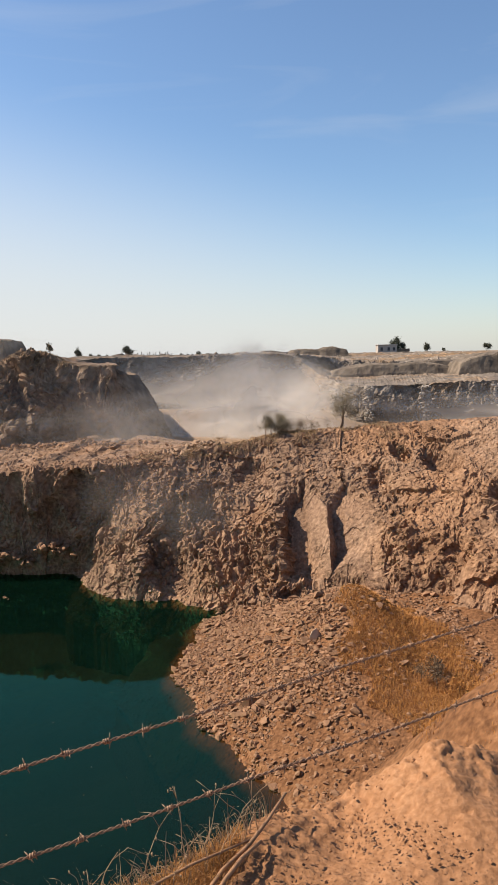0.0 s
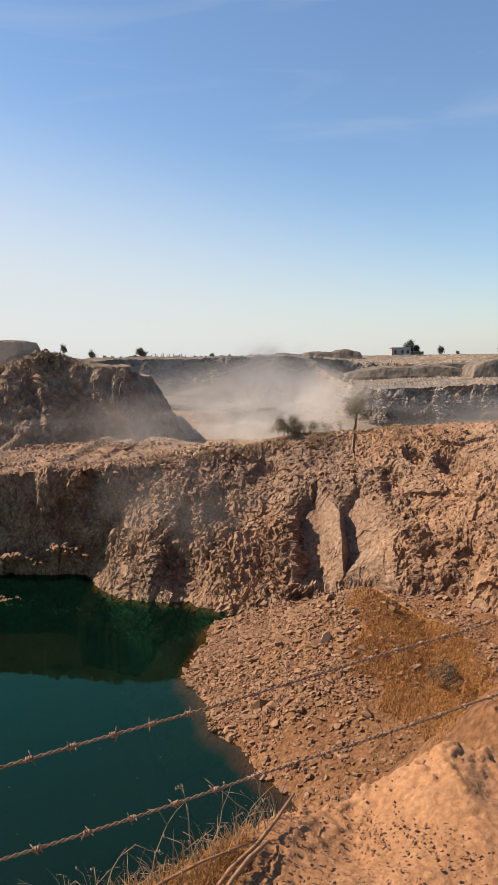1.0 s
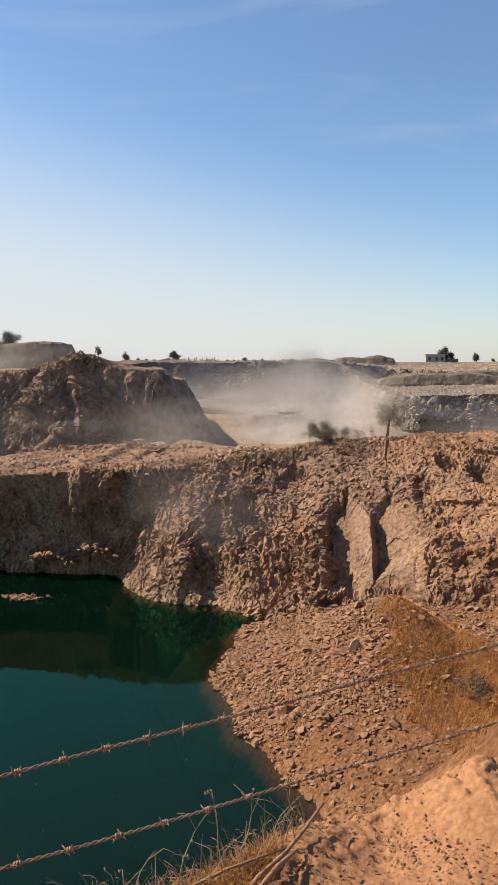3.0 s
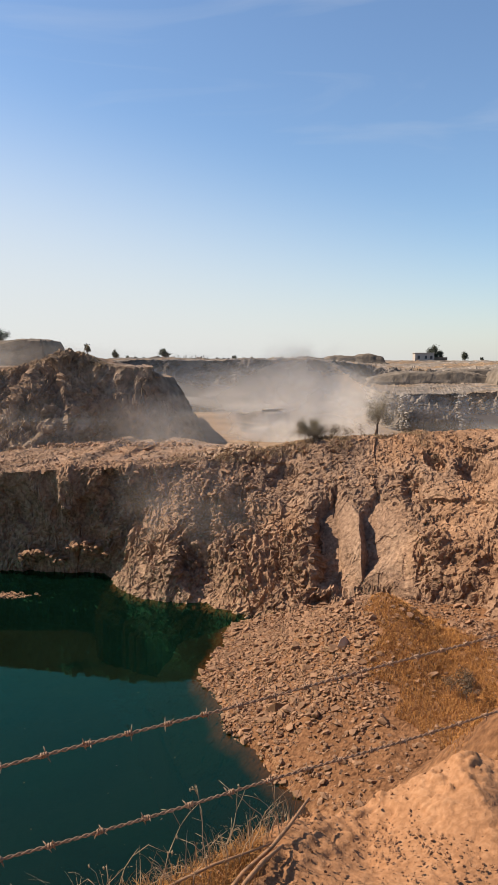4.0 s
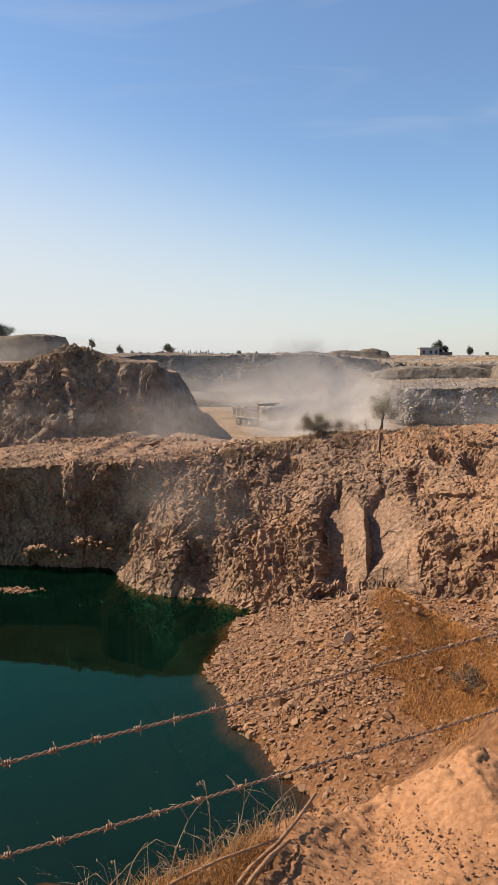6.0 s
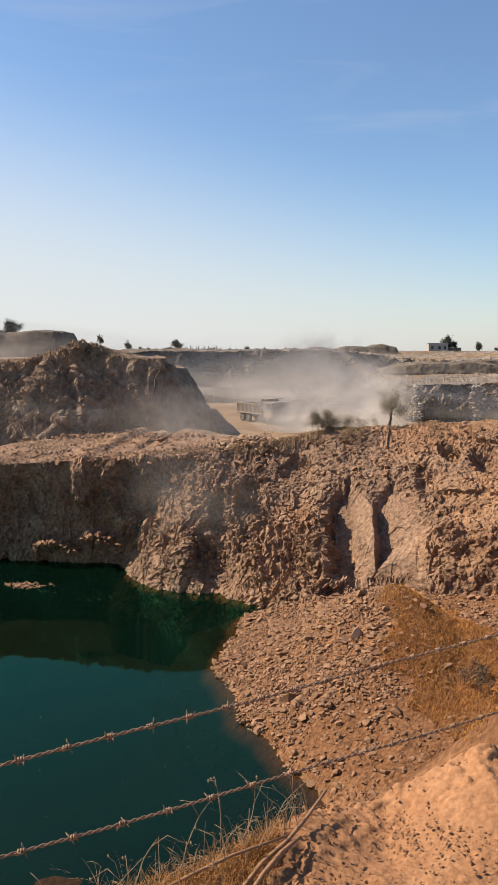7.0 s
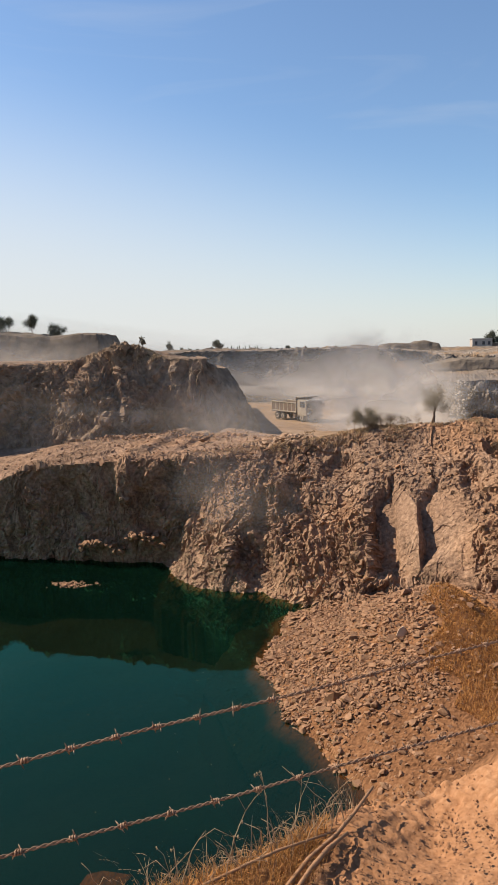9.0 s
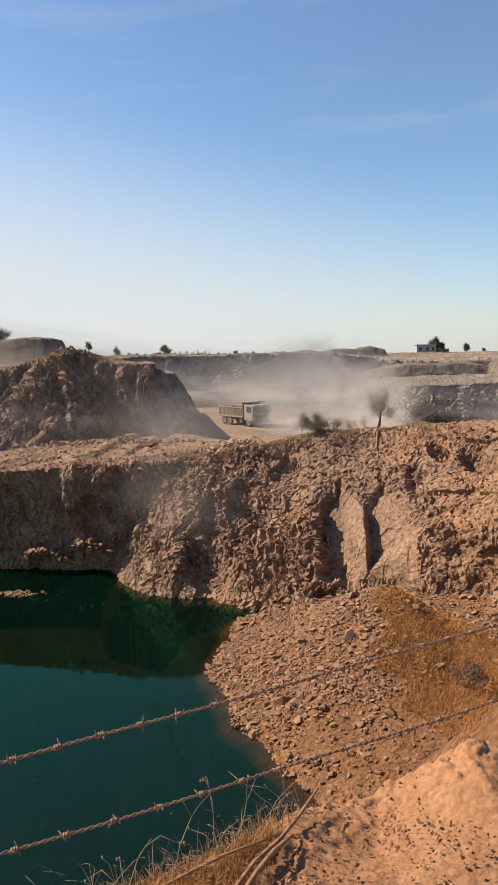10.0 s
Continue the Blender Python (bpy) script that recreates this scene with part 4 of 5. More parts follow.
crest = scatter("cliff", 9000, 51, 1.88, 2.7, lambda x, y, z: (x > -4) & (x < 9) & (fractal(np.stack([x / 1.2, y / 1.2, 0 * x], 1), 2, 52) > -0.15))
blades("ridge_grass", crest, np.random.RandomState(53).uniform(0.06, 0.30, len(crest)), M_PALE, "dry pale grass along the ridge crest", 54, 1.1, 0.008)
crest = scatter("cliff", 900, 55, 1.35, 1.95, lambda x, y, z: (x > -6) & (x < 14) & (fractal(np.stack([x / 1.5, y / 1.5, z / 1.5], 1), 2, 56) > 0.28))
blades("face_grass", crest, np.random.RandomState(57).uniform(0.05, 0.18, len(crest)), M_PALE, "dry grass tufts on the upper rock face", 58, 1.2, 0.008)
crest = scatter("cliff", 7000, 61, 1.95, 3.9, lambda x, y, z: (x < -4) & (x > -26) & (fractal(np.stack([x / 2.5, y / 2.5, 0 * x], 1), 2, 62) > 0.12))
blades("terrace_grass", crest, np.random.RandomState(63).uniform(0.04, 0.14, len(crest)), M_PALE, "thin dry grass on the dusty terrace", 64, 0.8, 0.014)
crest = scatter("bluff", 6500, 65, 1.75, 3.0, lambda x, y, z: (x > -25) & (x < -15.6))
blades("bluff_grass", crest, np.random.RandomState(66).uniform(0.05, 0.2, len(crest)), M_PALE, "golden dry grass on the bluff's top", 67, 1.2, 0.014)
crest = scatter("bluff", 3500, 68, 0.0, 0.9, lambda x, y, z: (x > -27) & (x < -17) & (z < -2.5))
blades("foot_grass", crest, np.random.RandomState(69).uniform(0.06, 0.22, len(crest)), M_PALE, "dry grass at the foot of the bluff", 70, 1.2, 0.014)


# ---- trees and bushes ----
def tree(x, y, z, tall, spread, label, group, leaf, leaves, leaf_size, seed, clear=0.35, stems=1, name="tree", lean=0.0, fluff=0.06):
    """A tapered trunk with forking limbs, and a crown of small leaves along the outer twigs."""
    rng = np.random.RandomState(seed)
    holder = tagged(new(name), label, "bush" if name == "bush" else "tree", group)
    holder.location = (x, y, z - 0.05)
    stems_made, pieces, tips = [], [], []
    def grow(base, d, size, radius, depth, pieces):
        pts, rad = [base], [radius]
        p, v = base.copy(), d.copy()
        for k in range(4):
            v = (v + Vector(rng.normal(size=3) * 0.16) + Vector((0, 0, 0.05))).normalized()
            p = p + v * size / 4
            pts.append(p.copy())
            rad.append(radius * (1 - 0.14 * (k + 1)))
            if depth <= 1:
                tips.append(p.copy())
        pieces.append(tube(pts, rad, 6 if depth > 1 else 4))
        if depth > 0:
            for k in range(3):
                a = Vector(rng.normal(size=3) * (1, 1, 0.45))
                grow(pts[2 + (k % 3)] if k < 2 else p, (v * 0.75 + a.normalized() * spread).normalized(), size * rng.uniform(0.55, 0.8), rad[-1] * 0.65, depth - 1, pieces)
    for k in range(stems):
        pieces = []
        stems_made.append(pieces)
        d = Vector((lean + rng.normal() * 0.25 * (stems > 1), rng.normal() * 0.25 * (stems > 1), 1)).normalized()
        grow(Vector((rng.normal() * 0.05 * stems, rng.normal() * 0.05 * stems, 0)), d, tall * max(clear, 0.18), tall * 0.028 / math.sqrt(stems), 3, pieces)
    top = max(t.z for t in tips)
    k = tall / top
    for pieces in stems_made:
        v, f = joined(pieces)
        v = [Vector((a.x * min(k, 1.4), a.y * min(k, 1.4), a.z * k)) for a in v]
        ob = new("trunk" if stems == 1 else "stem", mesh_of("trunk", v, f, M_BARK, True))
        ob.parent = holder
    tips = np.array([(t.x * min(k, 1.4), t.y * min(k, 1.4), t.z * k) for t in tips])
    at = tips[rng.randint(len(tips), size=leaves)] + rng.normal(size=(leaves, 3)) * tall * fluff
    a = rng.normal(size=(leaves, 3))
    a /= np.linalg.norm(a, axis=1, keepdims=True)
    b = np.cross(a, rng.normal(size=(leaves, 3)))
    b /= np.linalg.norm(b, axis=1, keepdims=True)
    s = leaf_size * rng.uniform(0.6, 1.4, (leaves, 1))
    q = np.stack([at - a * s, at + b * s * 0.5, at + a * s, at - b * s * 0.5], 1).reshape(-1, 3)
    i = np.arange(leaves)[:, None] * 4 + np.arange(4)[None, :]
    ob = new("crown", mesh_of("crown", q, i, leaf))
    ob.parent = holder
    return holder


tree(5.8, 47.4, on_surface("cliff", 5.8, 47.4), 2.65, 0.6, "small sparse thorn tree with thin dusty leaves on the ridge", "ridge trees", M_LEAF, 11000, 0.020, 3, 0.30, 2, "tree", 0, 0.055)
tree(1.15, 47.0, on_surface("cliff", 1.15, 47.0), 1.55, 0.9, "round grey green bush on the ridge crest", "ridge bushes", M_LEAF, 12000, 0.024, 5, 0.2, 7, "bush", 0, 0.075)
tree(3.1, 46.5, on_surface("cliff", 3.1, 46.5), 0.95, 0.95, "low dry brown bush on the ridge crest", "ridge bushes", M_BROWNLEAF, 1300, 0.03, 6, 0.2, 5, "bush", 0, 0.14)
tree(4.2, 46.6, on_surface("cliff", 4.2, 46.6), 0.85, 0.95, "low dry straggling bush on the ridge crest", "ridge bushes", M_BROWNLEAF, 900, 0.03, 8, 0.2, 5, "bush", 0, 0.14)
tree(2.3, 46.0, on_surface("cliff", 2.3, 46.0), 0.6, 1.0, "low dry brown bush at the rim", "ridge bushes", M_BROWNLEAF, 700, 0.03, 9, 0.2, 4, "bush")
tree(9.2, 43.0, on_surface("cliff", 9.2, 43.0), 0.6, 1.0, "low dry bush on the rock face", "ridge bushes", M_BROWNLEAF, 600, 0.03, 10, 0.2, 4, "bush")
tree(-1.9, 47.4, on_surface("cliff", -1.9, 47.4) + 0.2, 0.75, 1.0, "leafless grey shrub on a spoil pile", "ridge bushes", M_PALE, 300, 0.03, 11, 0.2, 5, "bush")
tree(-17.7, 68.6, on_surface("bluff", -17.7, 68.6), 1.0, 0.8, "small scrubby tree on top of the bluff", "bluff bushes", M_LEAF, 700, 0.06, 12, 0.2, 3, "bush")
tree(-26.5, 57.3, -5.2, 1.1, 0.9, "scrubby dry bush at the foot of the bluff", "bluff bushes", M_PALE, 700, 0.05, 13, 0.2, 4, "bush")
tree(6.5, 25.6, on_scree(6.5, 25.6), 0.75, 0.95, "low dark dry bush in the gully below the cliff", "pit bushes", M_BROWNLEAF, 1600, 0.03, 14, 0.2, 5, "bush", 0, 0.12)
tree(7.4, 24.2, on_scree(7.4, 24.2), 0.55, 0.95, "low ochre dry bush in the gully below the cliff", "pit bushes", M_OCHRE, 1200, 0.03, 15, 0.2, 5, "bush", 0, 0.12)
rng = np.random.RandomState(91)
n = 26
fleck = rng.uniform(0.03, 0.09, n)
stone_heap("floating_flecks", np.stack([rng.uniform(-9, -1.5, n), rng.uniform(17, 30, n), WATER - 0.40 * fleck], 1), fleck, M_CHALK, "small pale leaves and scum flecks floating on the water", 92)
FAR = "far trees on the plain"
for k, (x, y, z, tall, clear) in enumerate([(-66, 300, 0.6, 4.0, 0.2), (-61.5, 300, 0.6, 1.7, 0.15), (-58, 300, 0.6, 1.5, 0.15), (-54.5, 298, 0.6, 1.3, 0.15), (-46.8, 300, 0.5, 4.6, 0.45), (-25.4, 300, 0.6, 1.4, 0.2),
                                            (-19, 300, 0.6, 1.9, 0.3), (-15, 300, 0.6, 1.2, 0.2), (31, 300, 0.6, 2.4, 0.25), (36.7, 290, 0.6, 1.2, 0.2),
                                            (51.4, 262, 0.9, 4.9, 0.2), (54.5, 263, 0.9, 3.4, 0.2), (62, 260, 0.6, 3.4, 0.2), (67.8, 260, 0.6, 1.5, 0.2), (82.6, 260, 0.6, 2.9, 0.5)]):
    tree(x, y, z + 0.8, tall, 0.85, "dark rounded tree far off on the plain" if tall > 3 else "small dark shrub far off on the plain", FAR, M_GREEN, 3200, 0.11 * tall / 3, 400 + k, clear, 3, "tree" if tall > 1.8 else "bush", 0, 0.075)
HEAP = "trees on the spoil heap"
tree(-52.1, 117, 4.4, 3.0, 0.9, "flat-topped dark tree on the spoil heap", HEAP, M_GREEN, 5200, 0.07, 431, 0.35, 2, "tree", 0, 0.075)
tree(-48.2, 117, 4.4, 3.1, 0.8, "umbrella-shaped dark tree on the spoil heap", HEAP, M_GREEN, 5200, 0.07, 432, 0.45, 1, "tree", 0, 0.075)
tree(-44.0, 117, 3.7, 2.6, 0.9, "round dark bush on the spoil heap", HEAP, M_GREEN, 5200, 0.07, 433, 0.2, 4, "bush", 0, 0.10)


# ---- spoil heaps and buildings far off ----
def heap(cx, cy, rx, ry, base, heights, label, seed):
    """A long flat-topped spoil heap; heights along its length."""
    u, v = np.meshgrid(np.linspace(-1, 1, 70), np.linspace(-1, 1, 40), indexing="ij")
    top = np.interp(u, np.linspace(-1, 1, len(heights)), heights)
    z = base + (top - base) * np.minimum(smoothstep(1.0, 0.75, np.abs(v)), smoothstep(1.0, 0.88, np.abs(u)))
    p = np.stack([cx + rx * u, cy + ry * v, z - 0.6], -1)
    p[..., 2] += 0.6 * (z > base + 0.02) + 0.25 * fractal(p / 1.5, 3, seed)
    return tagged(sheet("spoil_mound", p, M_HEAP, smooth=False), label, "spoil heap", "spoil heaps")


heap(-48, 118, 13.3, 7, 0.5, [5.2, 5.2, 5.1, 5.0, 4.8, 4.6, 4.2, 4.5, 4.6, 4.3], "long dark flat-topped spoil heap on the plain", 81)
heap(22, 235, 9.5, 8, 0.3, [2.2, 2.8, 3.0, 2.9, 2.7, 3.4, 3.6, 3.0, 2.4], "low spoil heap in the dust far off", 82)
heap(9, 240, 5.0, 6, 0.3, [2.4, 2.7, 2.3, 2.0], "low rounded spoil heap in the dust far off", 83)
heap(52, 250, 16, 8, -0.5, [0.4, 0.9, 1.4, 1.7, 1.5, 1.2, 0.8, 0.5], "low earth rise under a far building", 84)
heap(50, 152, 9, 6, -2.6, [-1.0, 0.2, 0.9, 1.2, 1.3, 1.3, 1.2], "brown earth mound at the quarry's edge", 85)


heap(30, 160, 13, 6, -3.0, [-2.4, -1.6, -0.8, -0.7, -1.0, -0.6, -0.9, -1.6], "dark layered spoil bank on the far quarry shelf", 86)
heap(47, 172, 17, 6, -2.8, [-2.0, -1.2, -0.5, -0.2, -0.5, -0.1, -0.3, -0.9], "dark broken spoil bank under the far rise", 87)


def far_building():
    holder = tagged(new("building"), "small flat-roofed pale plastered building far off", "building")
    holder.location = (48.5, 261, 1.2)
    part("wall", box(bmesh.new(), -3.4, 3.0, -2.5, 2.5, -0.8, 2.9, 0.03), M_PLASTER, holder)
    part("roof", box(bmesh.new(), -3.6, 3.2, -2.7, 2.7, 2.9, 3.1, 0.03), M_PLASTER, holder)
    for x in (-2.2, 0.2, 2.0):
        part("window", box(bmesh.new(), x - 0.4, x + 0.4, -2.54, -2.4, 1.0, 2.1), M_WINDOW, holder)
    part("extension", box(bmesh.new(), 3.0, 7.5, -2.0, 2.2, -0.8, 1.6, 0.03), M_HEAP, holder)


far_building()
for k in range(16):
    bm = box(bmesh.new(), -0.12, 0.12, -0.12, 0.12, -0.3, 1.0 + 0.3 * (k % 3), 0.02)
    ob = part("boundary_post", bm, M_HEAP, None)
    ob.location = (-38 + 0.95 * k + 0.3 * (k % 2), 240, 1.55)
    tagged(ob, "weathered stone boundary post on the far plain", "post", "boundary posts")


# ---- the tipper truck ----
def cylinder(bm, radius, x, y0, y1, z, sides=20):
    r = bmesh.ops.create_cone(bm, cap_ends=True, segments=sides, radius1=radius, radius2=radius, depth=y1 - y0)
    bmesh.ops.rotate(bm, verts=r["verts"], cent=(0, 0, 0), matrix=Matrix.Rotation(radians(90), 3, "X"))
    bmesh.ops.translate(bm, verts=r["verts"], vec=(x, (y0 + y1) / 2, z))
    return bm


def tipper_truck():
    """Forward is +x; it stands on z = 0."""
    holder = tagged(new("tipper_truck"), "dust-covered tipper truck with a beige cab backing up the haul road", "truck")
    part("chassis", box(bmesh.new(), -3.7, 3.6, -0.5, 0.5, 0.65, 0.95, 0.03), M_DARK, holder)
    cab = part("cab", box(bmesh.new(), 2.0, 3.9, -1.25, 1.25, 0.75, 2.75, 0.09), M_PAINT, holder)
    part("windscreen", box(bmesh.new(), 3.88, 3.93, -1.08, 1.08, 1.75, 2.5, 0.02), M_GLASS, cab)
    part("grille", box(bmesh.new(), 3.88, 3.95, -0.8, 0.8, 1.05, 1.5, 0.02), M_DARK, cab)
    part("sun_visor", box(bmesh.new(), 3.7, 4.2, -1.2, 1.2, 2.62, 2.76, 0.03), M_LAMP, cab)
    for y in (-1, 1):
        part("side_window", box(bmesh.new(), 2.6, 3.6, y * 1.25 - 0.02, y * 1.25 + 0.02, 1.8, 2.5, 0.01), M_GLASS, cab)
        part("door", box(bmesh.new(), 2.45, 3.7, y * 1.262 - 0.012, y * 1.262 + 0.012, 0.9, 1.75, 0.005), M_PAINT, cab)
        part("headlight", box(bmesh.new(), 3.9, 4.0, y * 0.95 - 0.16, y * 0.95 + 0.16, 0.95, 1.15, 0.03), M_LAMP, cab)
        part("mirror", box(bmesh.new(), 3.75, 3.85, y * 1.5 - 0.12, y * 1.5 + 0.12, 1.8, 2.3, 0.02), M_DARK, cab)
        part("mirror_arm", box(bmesh.new(), 3.78, 3.82, min(y * 1.22, y * 1.42), max(y * 1.22, y * 1.42), 2.22, 2.26), M_DARK, cab)
        part("fuel_tank", cylinder(bmesh.new(), 0.3, 1.2, y * 0.95 - 0.25, y * 0.95 + 0.25, 0.75), M_BODY, holder)
    part("bumper", box(bmesh.new(), 3.85, 4.1, -1.25, 1.25, 0.5, 0.85, 0.05), M_DARK, holder)
    part("body_floor", box(bmesh.new(), -3.9, 1.75, -1.25, 1.25, 1.0, 1.16, 0.02), M_BODY, holder)
    for y in (-1.25, 1.25):
        side = part("side_panel", box(bmesh.new(), -3.9, 1.75, y - 0.04, y + 0.04, 1.16, 2.25, 0.01), M_BODY, holder)
        out = 0.08 if y > 0 else -0.08
        part("top_rail", box(bmesh.new(), -3.95, 1.8, min(y, y + out) - 0.03, max(y, y + out) + 0.03, 2.22, 2.36, 0.02), M_PAINT, side)
        part("bottom_rail", box(bmesh.new(), -3.95, 1.8, min(y, y + out) - 0.03, max(y, y + out) + 0.03, 1.08, 1.22, 0.02), M_PAINT, side)
        for k in range(7):
            x = -3.8 + 0.92 * k
            part("rib", box(bmesh.new(), x - 0.06, x + 0.06, min(y, y + out), max(y, y + out), 1.2, 2.24, 0.01), M_PAINT, side)
    part("tailgate", box(bmesh.new(), -3.98, -3.88, -1.25, 1.25, 1.16, 2.2, 0.02), M_BODY, holder)
    head = part("headboard", box(bmesh.new(), 1.7, 1.85, -1.3, 1.3, 1.1, 3.05, 0.02), M_BODY, holder)
    part("cab_guard", box(bmesh.new(), 1.75, 2.9, -1.25, 1.25, 2.98, 3.1, 0.03), M_PAINT, head)
    wheels = []
    for x in (2.9, -1.4, -2.7):
        for y in (-1.05, 1.05):
            w = part("wheel", cylinder(bmesh.new(), 0.18, 0, -0.2, 0.2, 0), M_DARK, holder)
            w.location = (x, y, 0.5)
            part("tyre", cylinder(bmesh.new(), 0.5, 0, -0.16, 0.16, 0, 28), M_TYRE, w)
            o = 0.17 if y > 0 else -0.17
            rim = cylinder(bmesh.new(), 0.29, 0, min(0, o), max(0, o), 0, 20)
            for k in range(6):
                a = k * math.pi / 3
                box(rim, 0.2 * math.cos(a) - 0.03, 0.2 * math.cos(a) + 0.03, o - 0.02, o + 0.02, 0.2 * math.sin(a) - 0.03, 0.2 * math.sin(a) + 0.03)
            part("rim", rim, M_RIM, w)
            wheels.append((w, x, y))
    return holder, wheels


TRUCK, WHEELS = tipper_truck()


# ---- dust and haze sheets ----
def dust_haze_material(name, most):
    """Fine lit dust, shared by the haze sheets, that thins out to nothing towards the rim of each puff."""
    m, n, l, bsdf = node_material(name)
    tc, info = n.new("ShaderNodeTexCoord"), n.new("ShaderNodeObjectInfo")
    flat = n.new("ShaderNodeVectorMath")
    flat.operation = "MULTIPLY"
    flat.inputs[1].default_value = (1, 0, 1)
    l.new(tc.outputs["Object"], flat.inputs[0])
    size = n.new("ShaderNodeVectorMath")
    size.operation = "LENGTH"
    l.new(flat.outputs[0], size.inputs[0])
    shift = n.new("ShaderNodeVectorMath")
    shift.operation = "MULTIPLY_ADD"
    shift.inputs[1].default_value = (37, 51, 23)
    l.new(info.outputs["Random"], shift.inputs[0])
    l.new(tc.outputs["Object"], shift.inputs[2])
    t = n.new("ShaderNodeTexNoise")
    t.inputs["Scale"].default_value, t.inputs["Detail"].default_value, t.inputs["Distortion"].default_value = 1.5, 5, 0.7
    l.new(shift.outputs[0], t.inputs["Vector"])
    edge = n.new("ShaderNodeMath")
    edge.operation = "MULTIPLY_ADD"
    l.new(t.outputs["Fac"], edge.inputs[0])
    edge.inputs[1].default_value = 1.1
    l.new(size.outputs["Value"], edge.inputs[2])
    fade = n.new("ShaderNodeMapRange")
    fade.interpolation_type = "SMOOTHSTEP"
    fade.inputs["From Min"].default_value, fade.inputs["From Max"].default_value = 0.5, 1.5
    fade.inputs["To Min"].default_value, fade.inputs["To Max"].default_value = most, 0.0
    l.new(edge.outputs[0], fade.inputs["Value"])
    rim = n.new("ShaderNodeMapRange")
    rim.inputs["From Min"].default_value, rim.inputs["From Max"].default_value = 0.75, 1.0
    rim.inputs["To Min"].default_value, rim.inputs["To Max"].default_value = 1.0, 0.0
    l.new(size.outputs["Value"], rim.inputs["Value"])
    alpha = n.new("ShaderNodeMath")
    alpha.operation = "MULTIPLY"
    l.new(fade.outputs[0], alpha.inputs[0])
    l.new(rim.outputs[0], alpha.inputs[1])
    d, tr, half = n.new("ShaderNodeBsdfDiffuse"), n.new("ShaderNodeBsdfTranslucent"), n.new("ShaderNodeMixShader")
    for b in (d, tr):
        b.inputs["Color"].default_value = (0.48, 0.45, 0.42, 1)
    half.inputs[0].default_value = 0.72
    l.new(d.outputs[0], half.inputs[1])
    l.new(tr.outputs[0], half.inputs[2])
    clear, out = n.new("ShaderNodeBsdfTransparent"), n.new("ShaderNodeMixShader")
    l.new(alpha.outputs[0], out.inputs[0])
    l.new(clear.outputs[0], out.inputs[1])
    l.new(half.outputs[0], out.inputs[2])
    l.new(out.outputs[0], n["Material Output"].inputs["Surface"])
    return m


# for drifting dust and for the sheets that imitate aerial haze
DUST_HAZES = [dust_haze_material("thin_dust_haze", 0.28), dust_haze_material("dust", 0.6), dust_haze_material("thick_dust", 0.92), dust_haze_material("faint_dust_haze", 0.14)]


def puff_mesh(k):
    """A bowl for dust and haze, one metre in radius, bulging towards -y."""
    u, v = np.meshgrid(np.linspace(0, 2 * np.pi, 33), np.linspace(0.001, 1, 12), indexing="ij")
    p = np.stack([v * np.cos(u), -0.14 * (1 - v ** 2) + 0.05 * np.sin(3 * u + k) * v, v * np.sin(u)], -1)
    me = sheet("puff_source", p, DUST_HAZES[k])
    data = me.data
    bpy.data.objects.remove(me)
    return data


PUFFS = [puff_mesh(k) for k in range(4)]
DUST_HAZE_MOVES = []


def dust_haze_cloud(label):
    return tagged(new("dust_haze_cloud"), label, "dust", "dust clouds")


def dust_haze_puff(cloud, x, y, z, rx, rz, kind, drift, lean=32, turn=0):
    """drift: metres across, away and up in ten seconds."""
    ob = new("puff", PUFFS[kind])
    ob.parent = cloud
    ob.scale = (rx, (rx + rz) / 2, rz)
    ob.visible_shadow = False
    DUST_HAZE_MOVES.append((ob, x, y, z, lean, turn, drift))
    return ob


BEHIND = dust_haze_cloud("thick pale beige dust hanging over the quarry floor")
dust_haze_puff(BEHIND, 1, 113, -3.6, 22, 10.5, 2, (2, 0, 0.5))
dust_haze_puff(BEHIND, 4, 104, -4.2, 11, 10.5, 2, (4, 1, 0.8), 28)
BEFORE = dust_haze_cloud("pale beige dust drifting off from the reversing truck")
dust_haze_puff(BEFORE, 0.6, 80, -4.8, 8.5, 6.8, 2, (8, 0, 0.8), 28)
dust_haze_puff(BEFORE, 4.5, 78, -5.6, 9.0, 5.5, 1, (2, 0, 0.5), 30)
dust_haze_puff(BEFORE, -3.4, 82, -5.2, 8.0, 4.8, 2, (5.5, 0, 0.3), 30)
# Broad sheets added as aerial haze in front of the far walls and skyline.
VEIL = dust_haze_cloud("thin dust and added haze sheets before the far quarry walls")
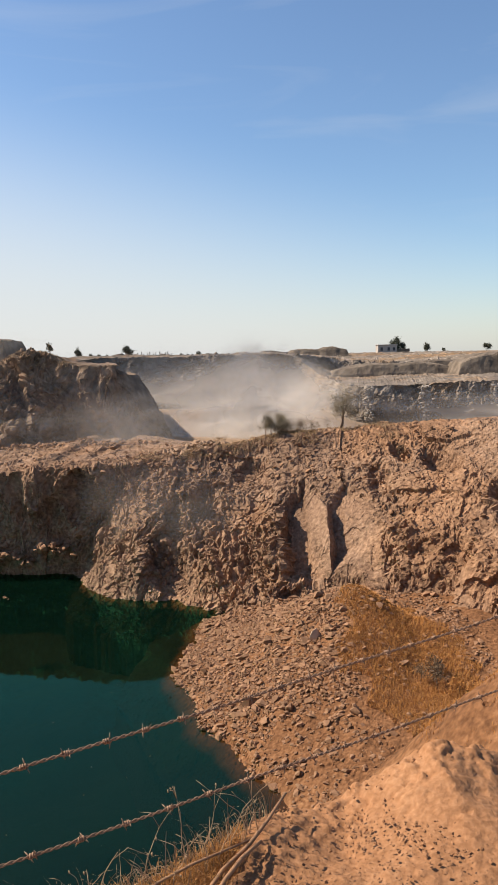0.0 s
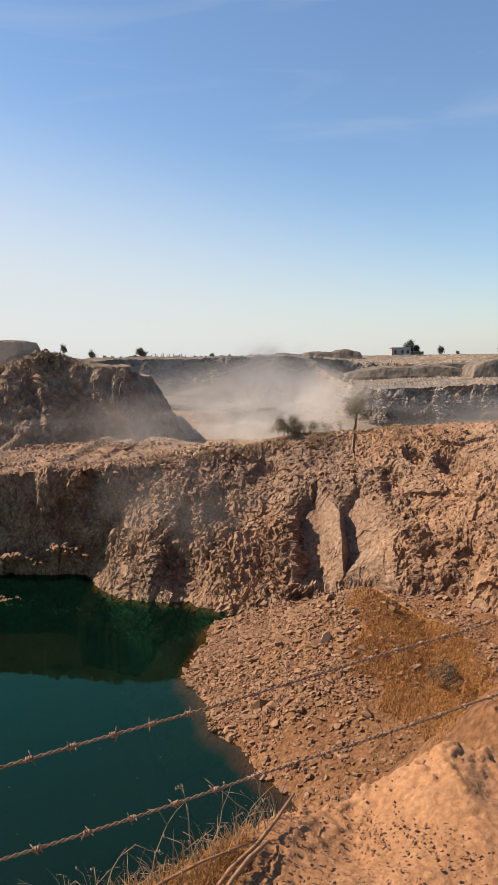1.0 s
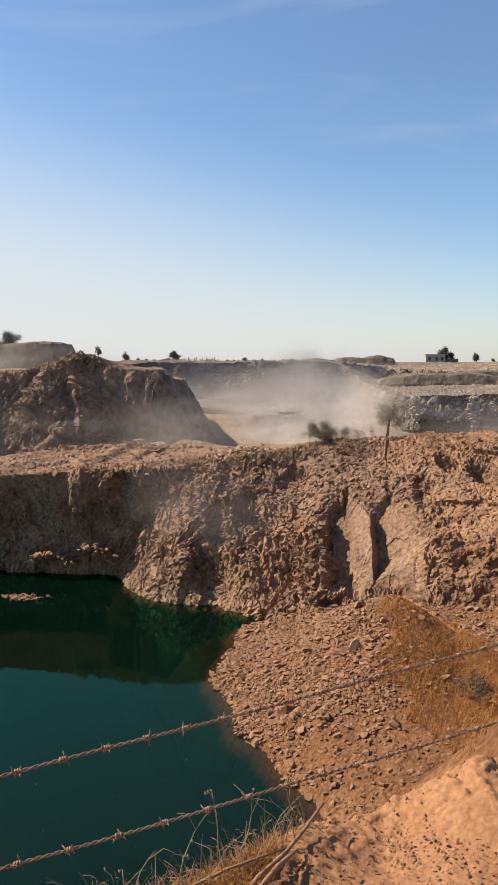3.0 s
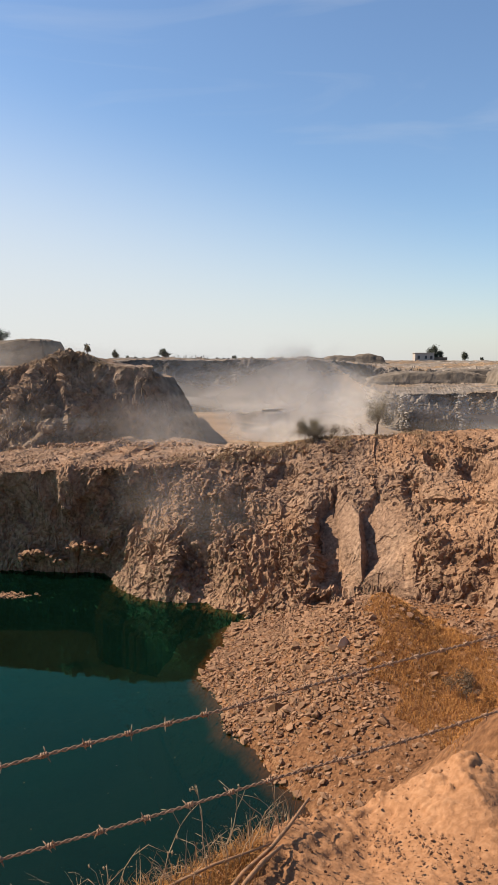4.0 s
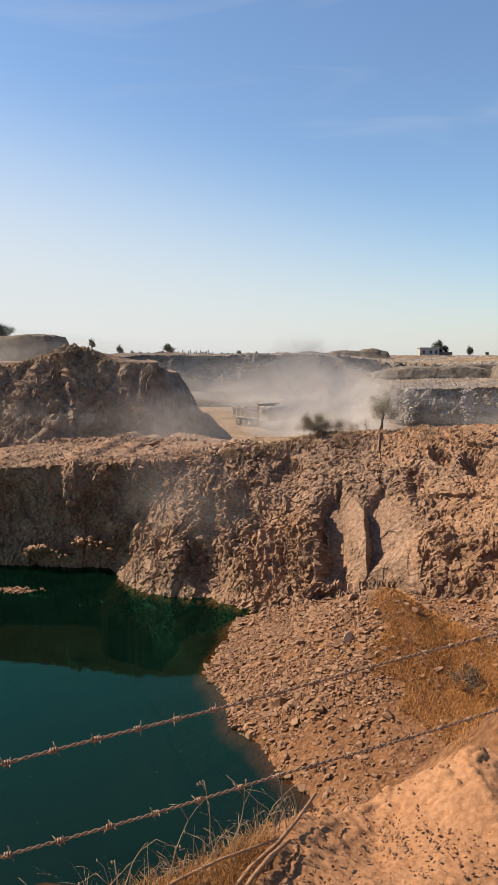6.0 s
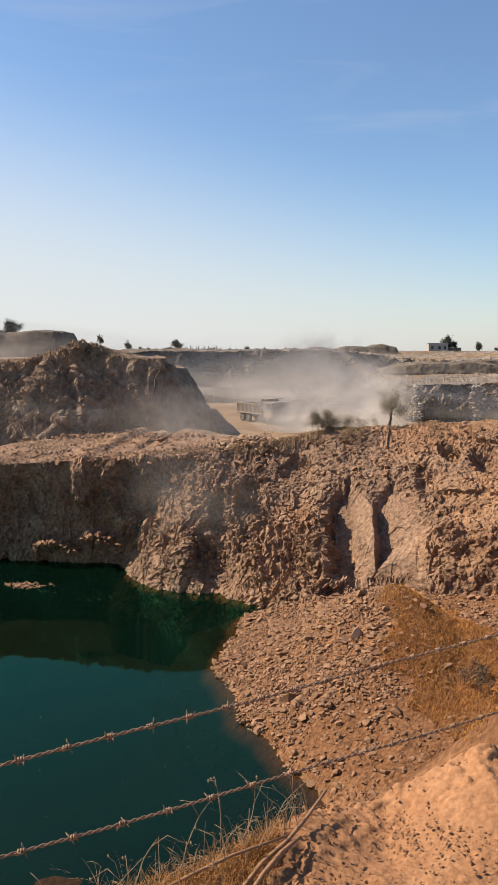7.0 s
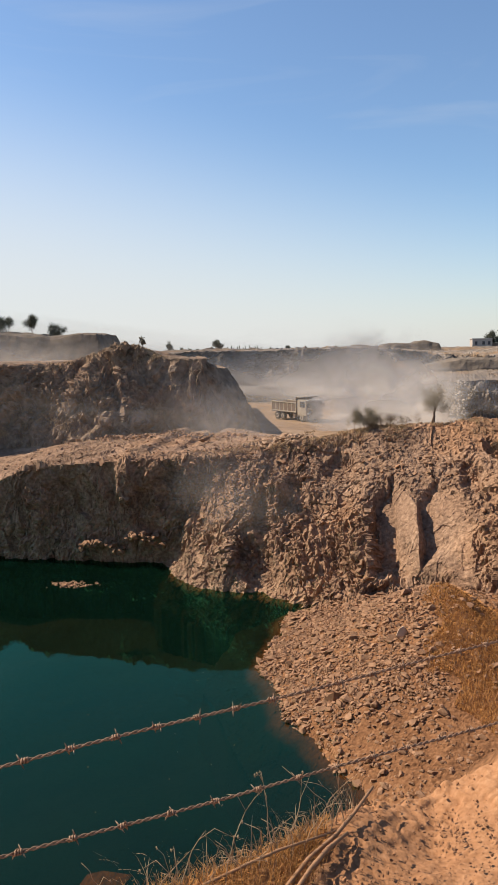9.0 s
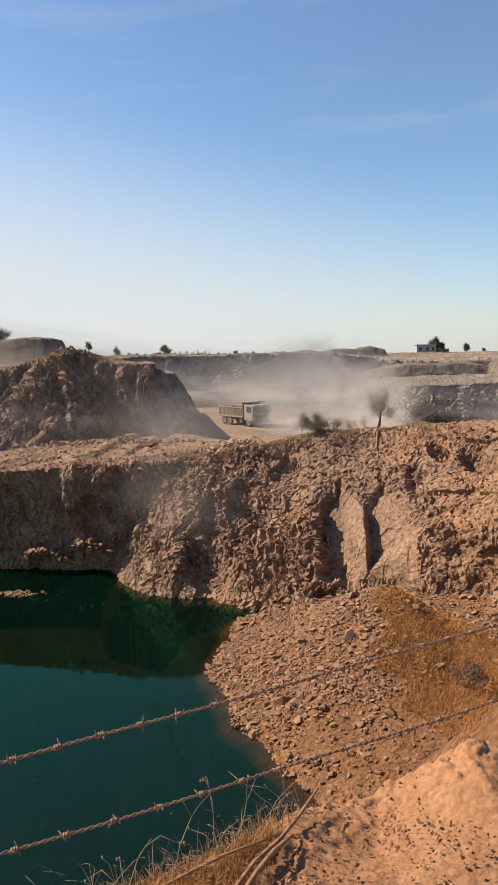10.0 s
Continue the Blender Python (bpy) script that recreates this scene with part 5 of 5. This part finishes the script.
dust_haze_puff(VEIL, 38, 112, -6.4, 34, 7.0, 1, (2, 0, 0.2))
dust_haze_puff(VEIL, -14, 124, -3.0, 30, 8.0, 1, (2, 0, 0.2))
dust_haze_puff(VEIL, -52, 104, 0.5, 34, 9.0, 1, (2, 0, 0.2))
dust_haze_puff(VEIL, 10, 150, -4.4, 120, 7.0, 0, (2, 0, 0.1))
dust_haze_puff(VEIL, 0, 222, -0.5, 260, 9.0, 1, (2, 0, 0.1))
DRIFT = dust_haze_cloud("faint wisps of dust and an added haze sheet over the rock")
dust_haze_puff(DRIFT, -9.5, 60.0, -3.8, 6.0, 4.2, 0, (1.0, 0, 0.3))
# a wide faint sheet that pales the bluff as distance haze would
dust_haze_puff(DRIFT, -17, 55.5, -2.5, 22, 7.0, 3, (1.0, 0, 0.1), 8)
dust_haze_puff(DRIFT, -9.0, 56.5, -4.0, 8.5, 4.5, 3, (0.8, 0, 0.2), 12)
dust_haze_puff(DRIFT, -3.6, 37.2, -5.4, 5.5, 3.6, 3, (-1.6, 0, 0.3), 24)
dust_haze_puff(DRIFT, -7.6, 42.0, -6.4, 3.2, 4.6, 3, (0.6, 0, -0.3), 15, 14)


def motions():
    spots = [(0, 0.0), (1, 1.35), (2.5, 2.7), (4.5, 5.2), (5.5, 6.1), (7.5, 7.9), (9, 9.1), (10, 9.4)]
    back = Vector((-0.602, 0.799, 0))
    def gone(t):
        return float(np.interp(t, [a for a, _ in spots], [b for _, b in spots]))
    def soft_gone(t):
        return sum(gone(min(max(t + d, 0), 10)) for d in (-0.6, -0.3, 0, 0.3, 0.6)) / 5
    steps = [k * 0.25 for k in range(41)]
    start = Vector((0.45, 89.0, -7.3))
    walk(TRUCK, [(t, pose(*(start + back * soft_gone(t)), 0, 0, -53)) for t in steps])
    for w, x, y in WHEELS:
        walk(w, [(t, pose(x, y, 0.5, 0, -math.degrees(soft_gone(t) / 0.5), 0)) for t in steps])
    for ob, x, y, z, lean, turn, (dx, dy, dz) in DUST_HAZE_MOVES:
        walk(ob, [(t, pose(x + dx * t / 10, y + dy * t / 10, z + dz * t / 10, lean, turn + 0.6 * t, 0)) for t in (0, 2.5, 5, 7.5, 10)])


motions()
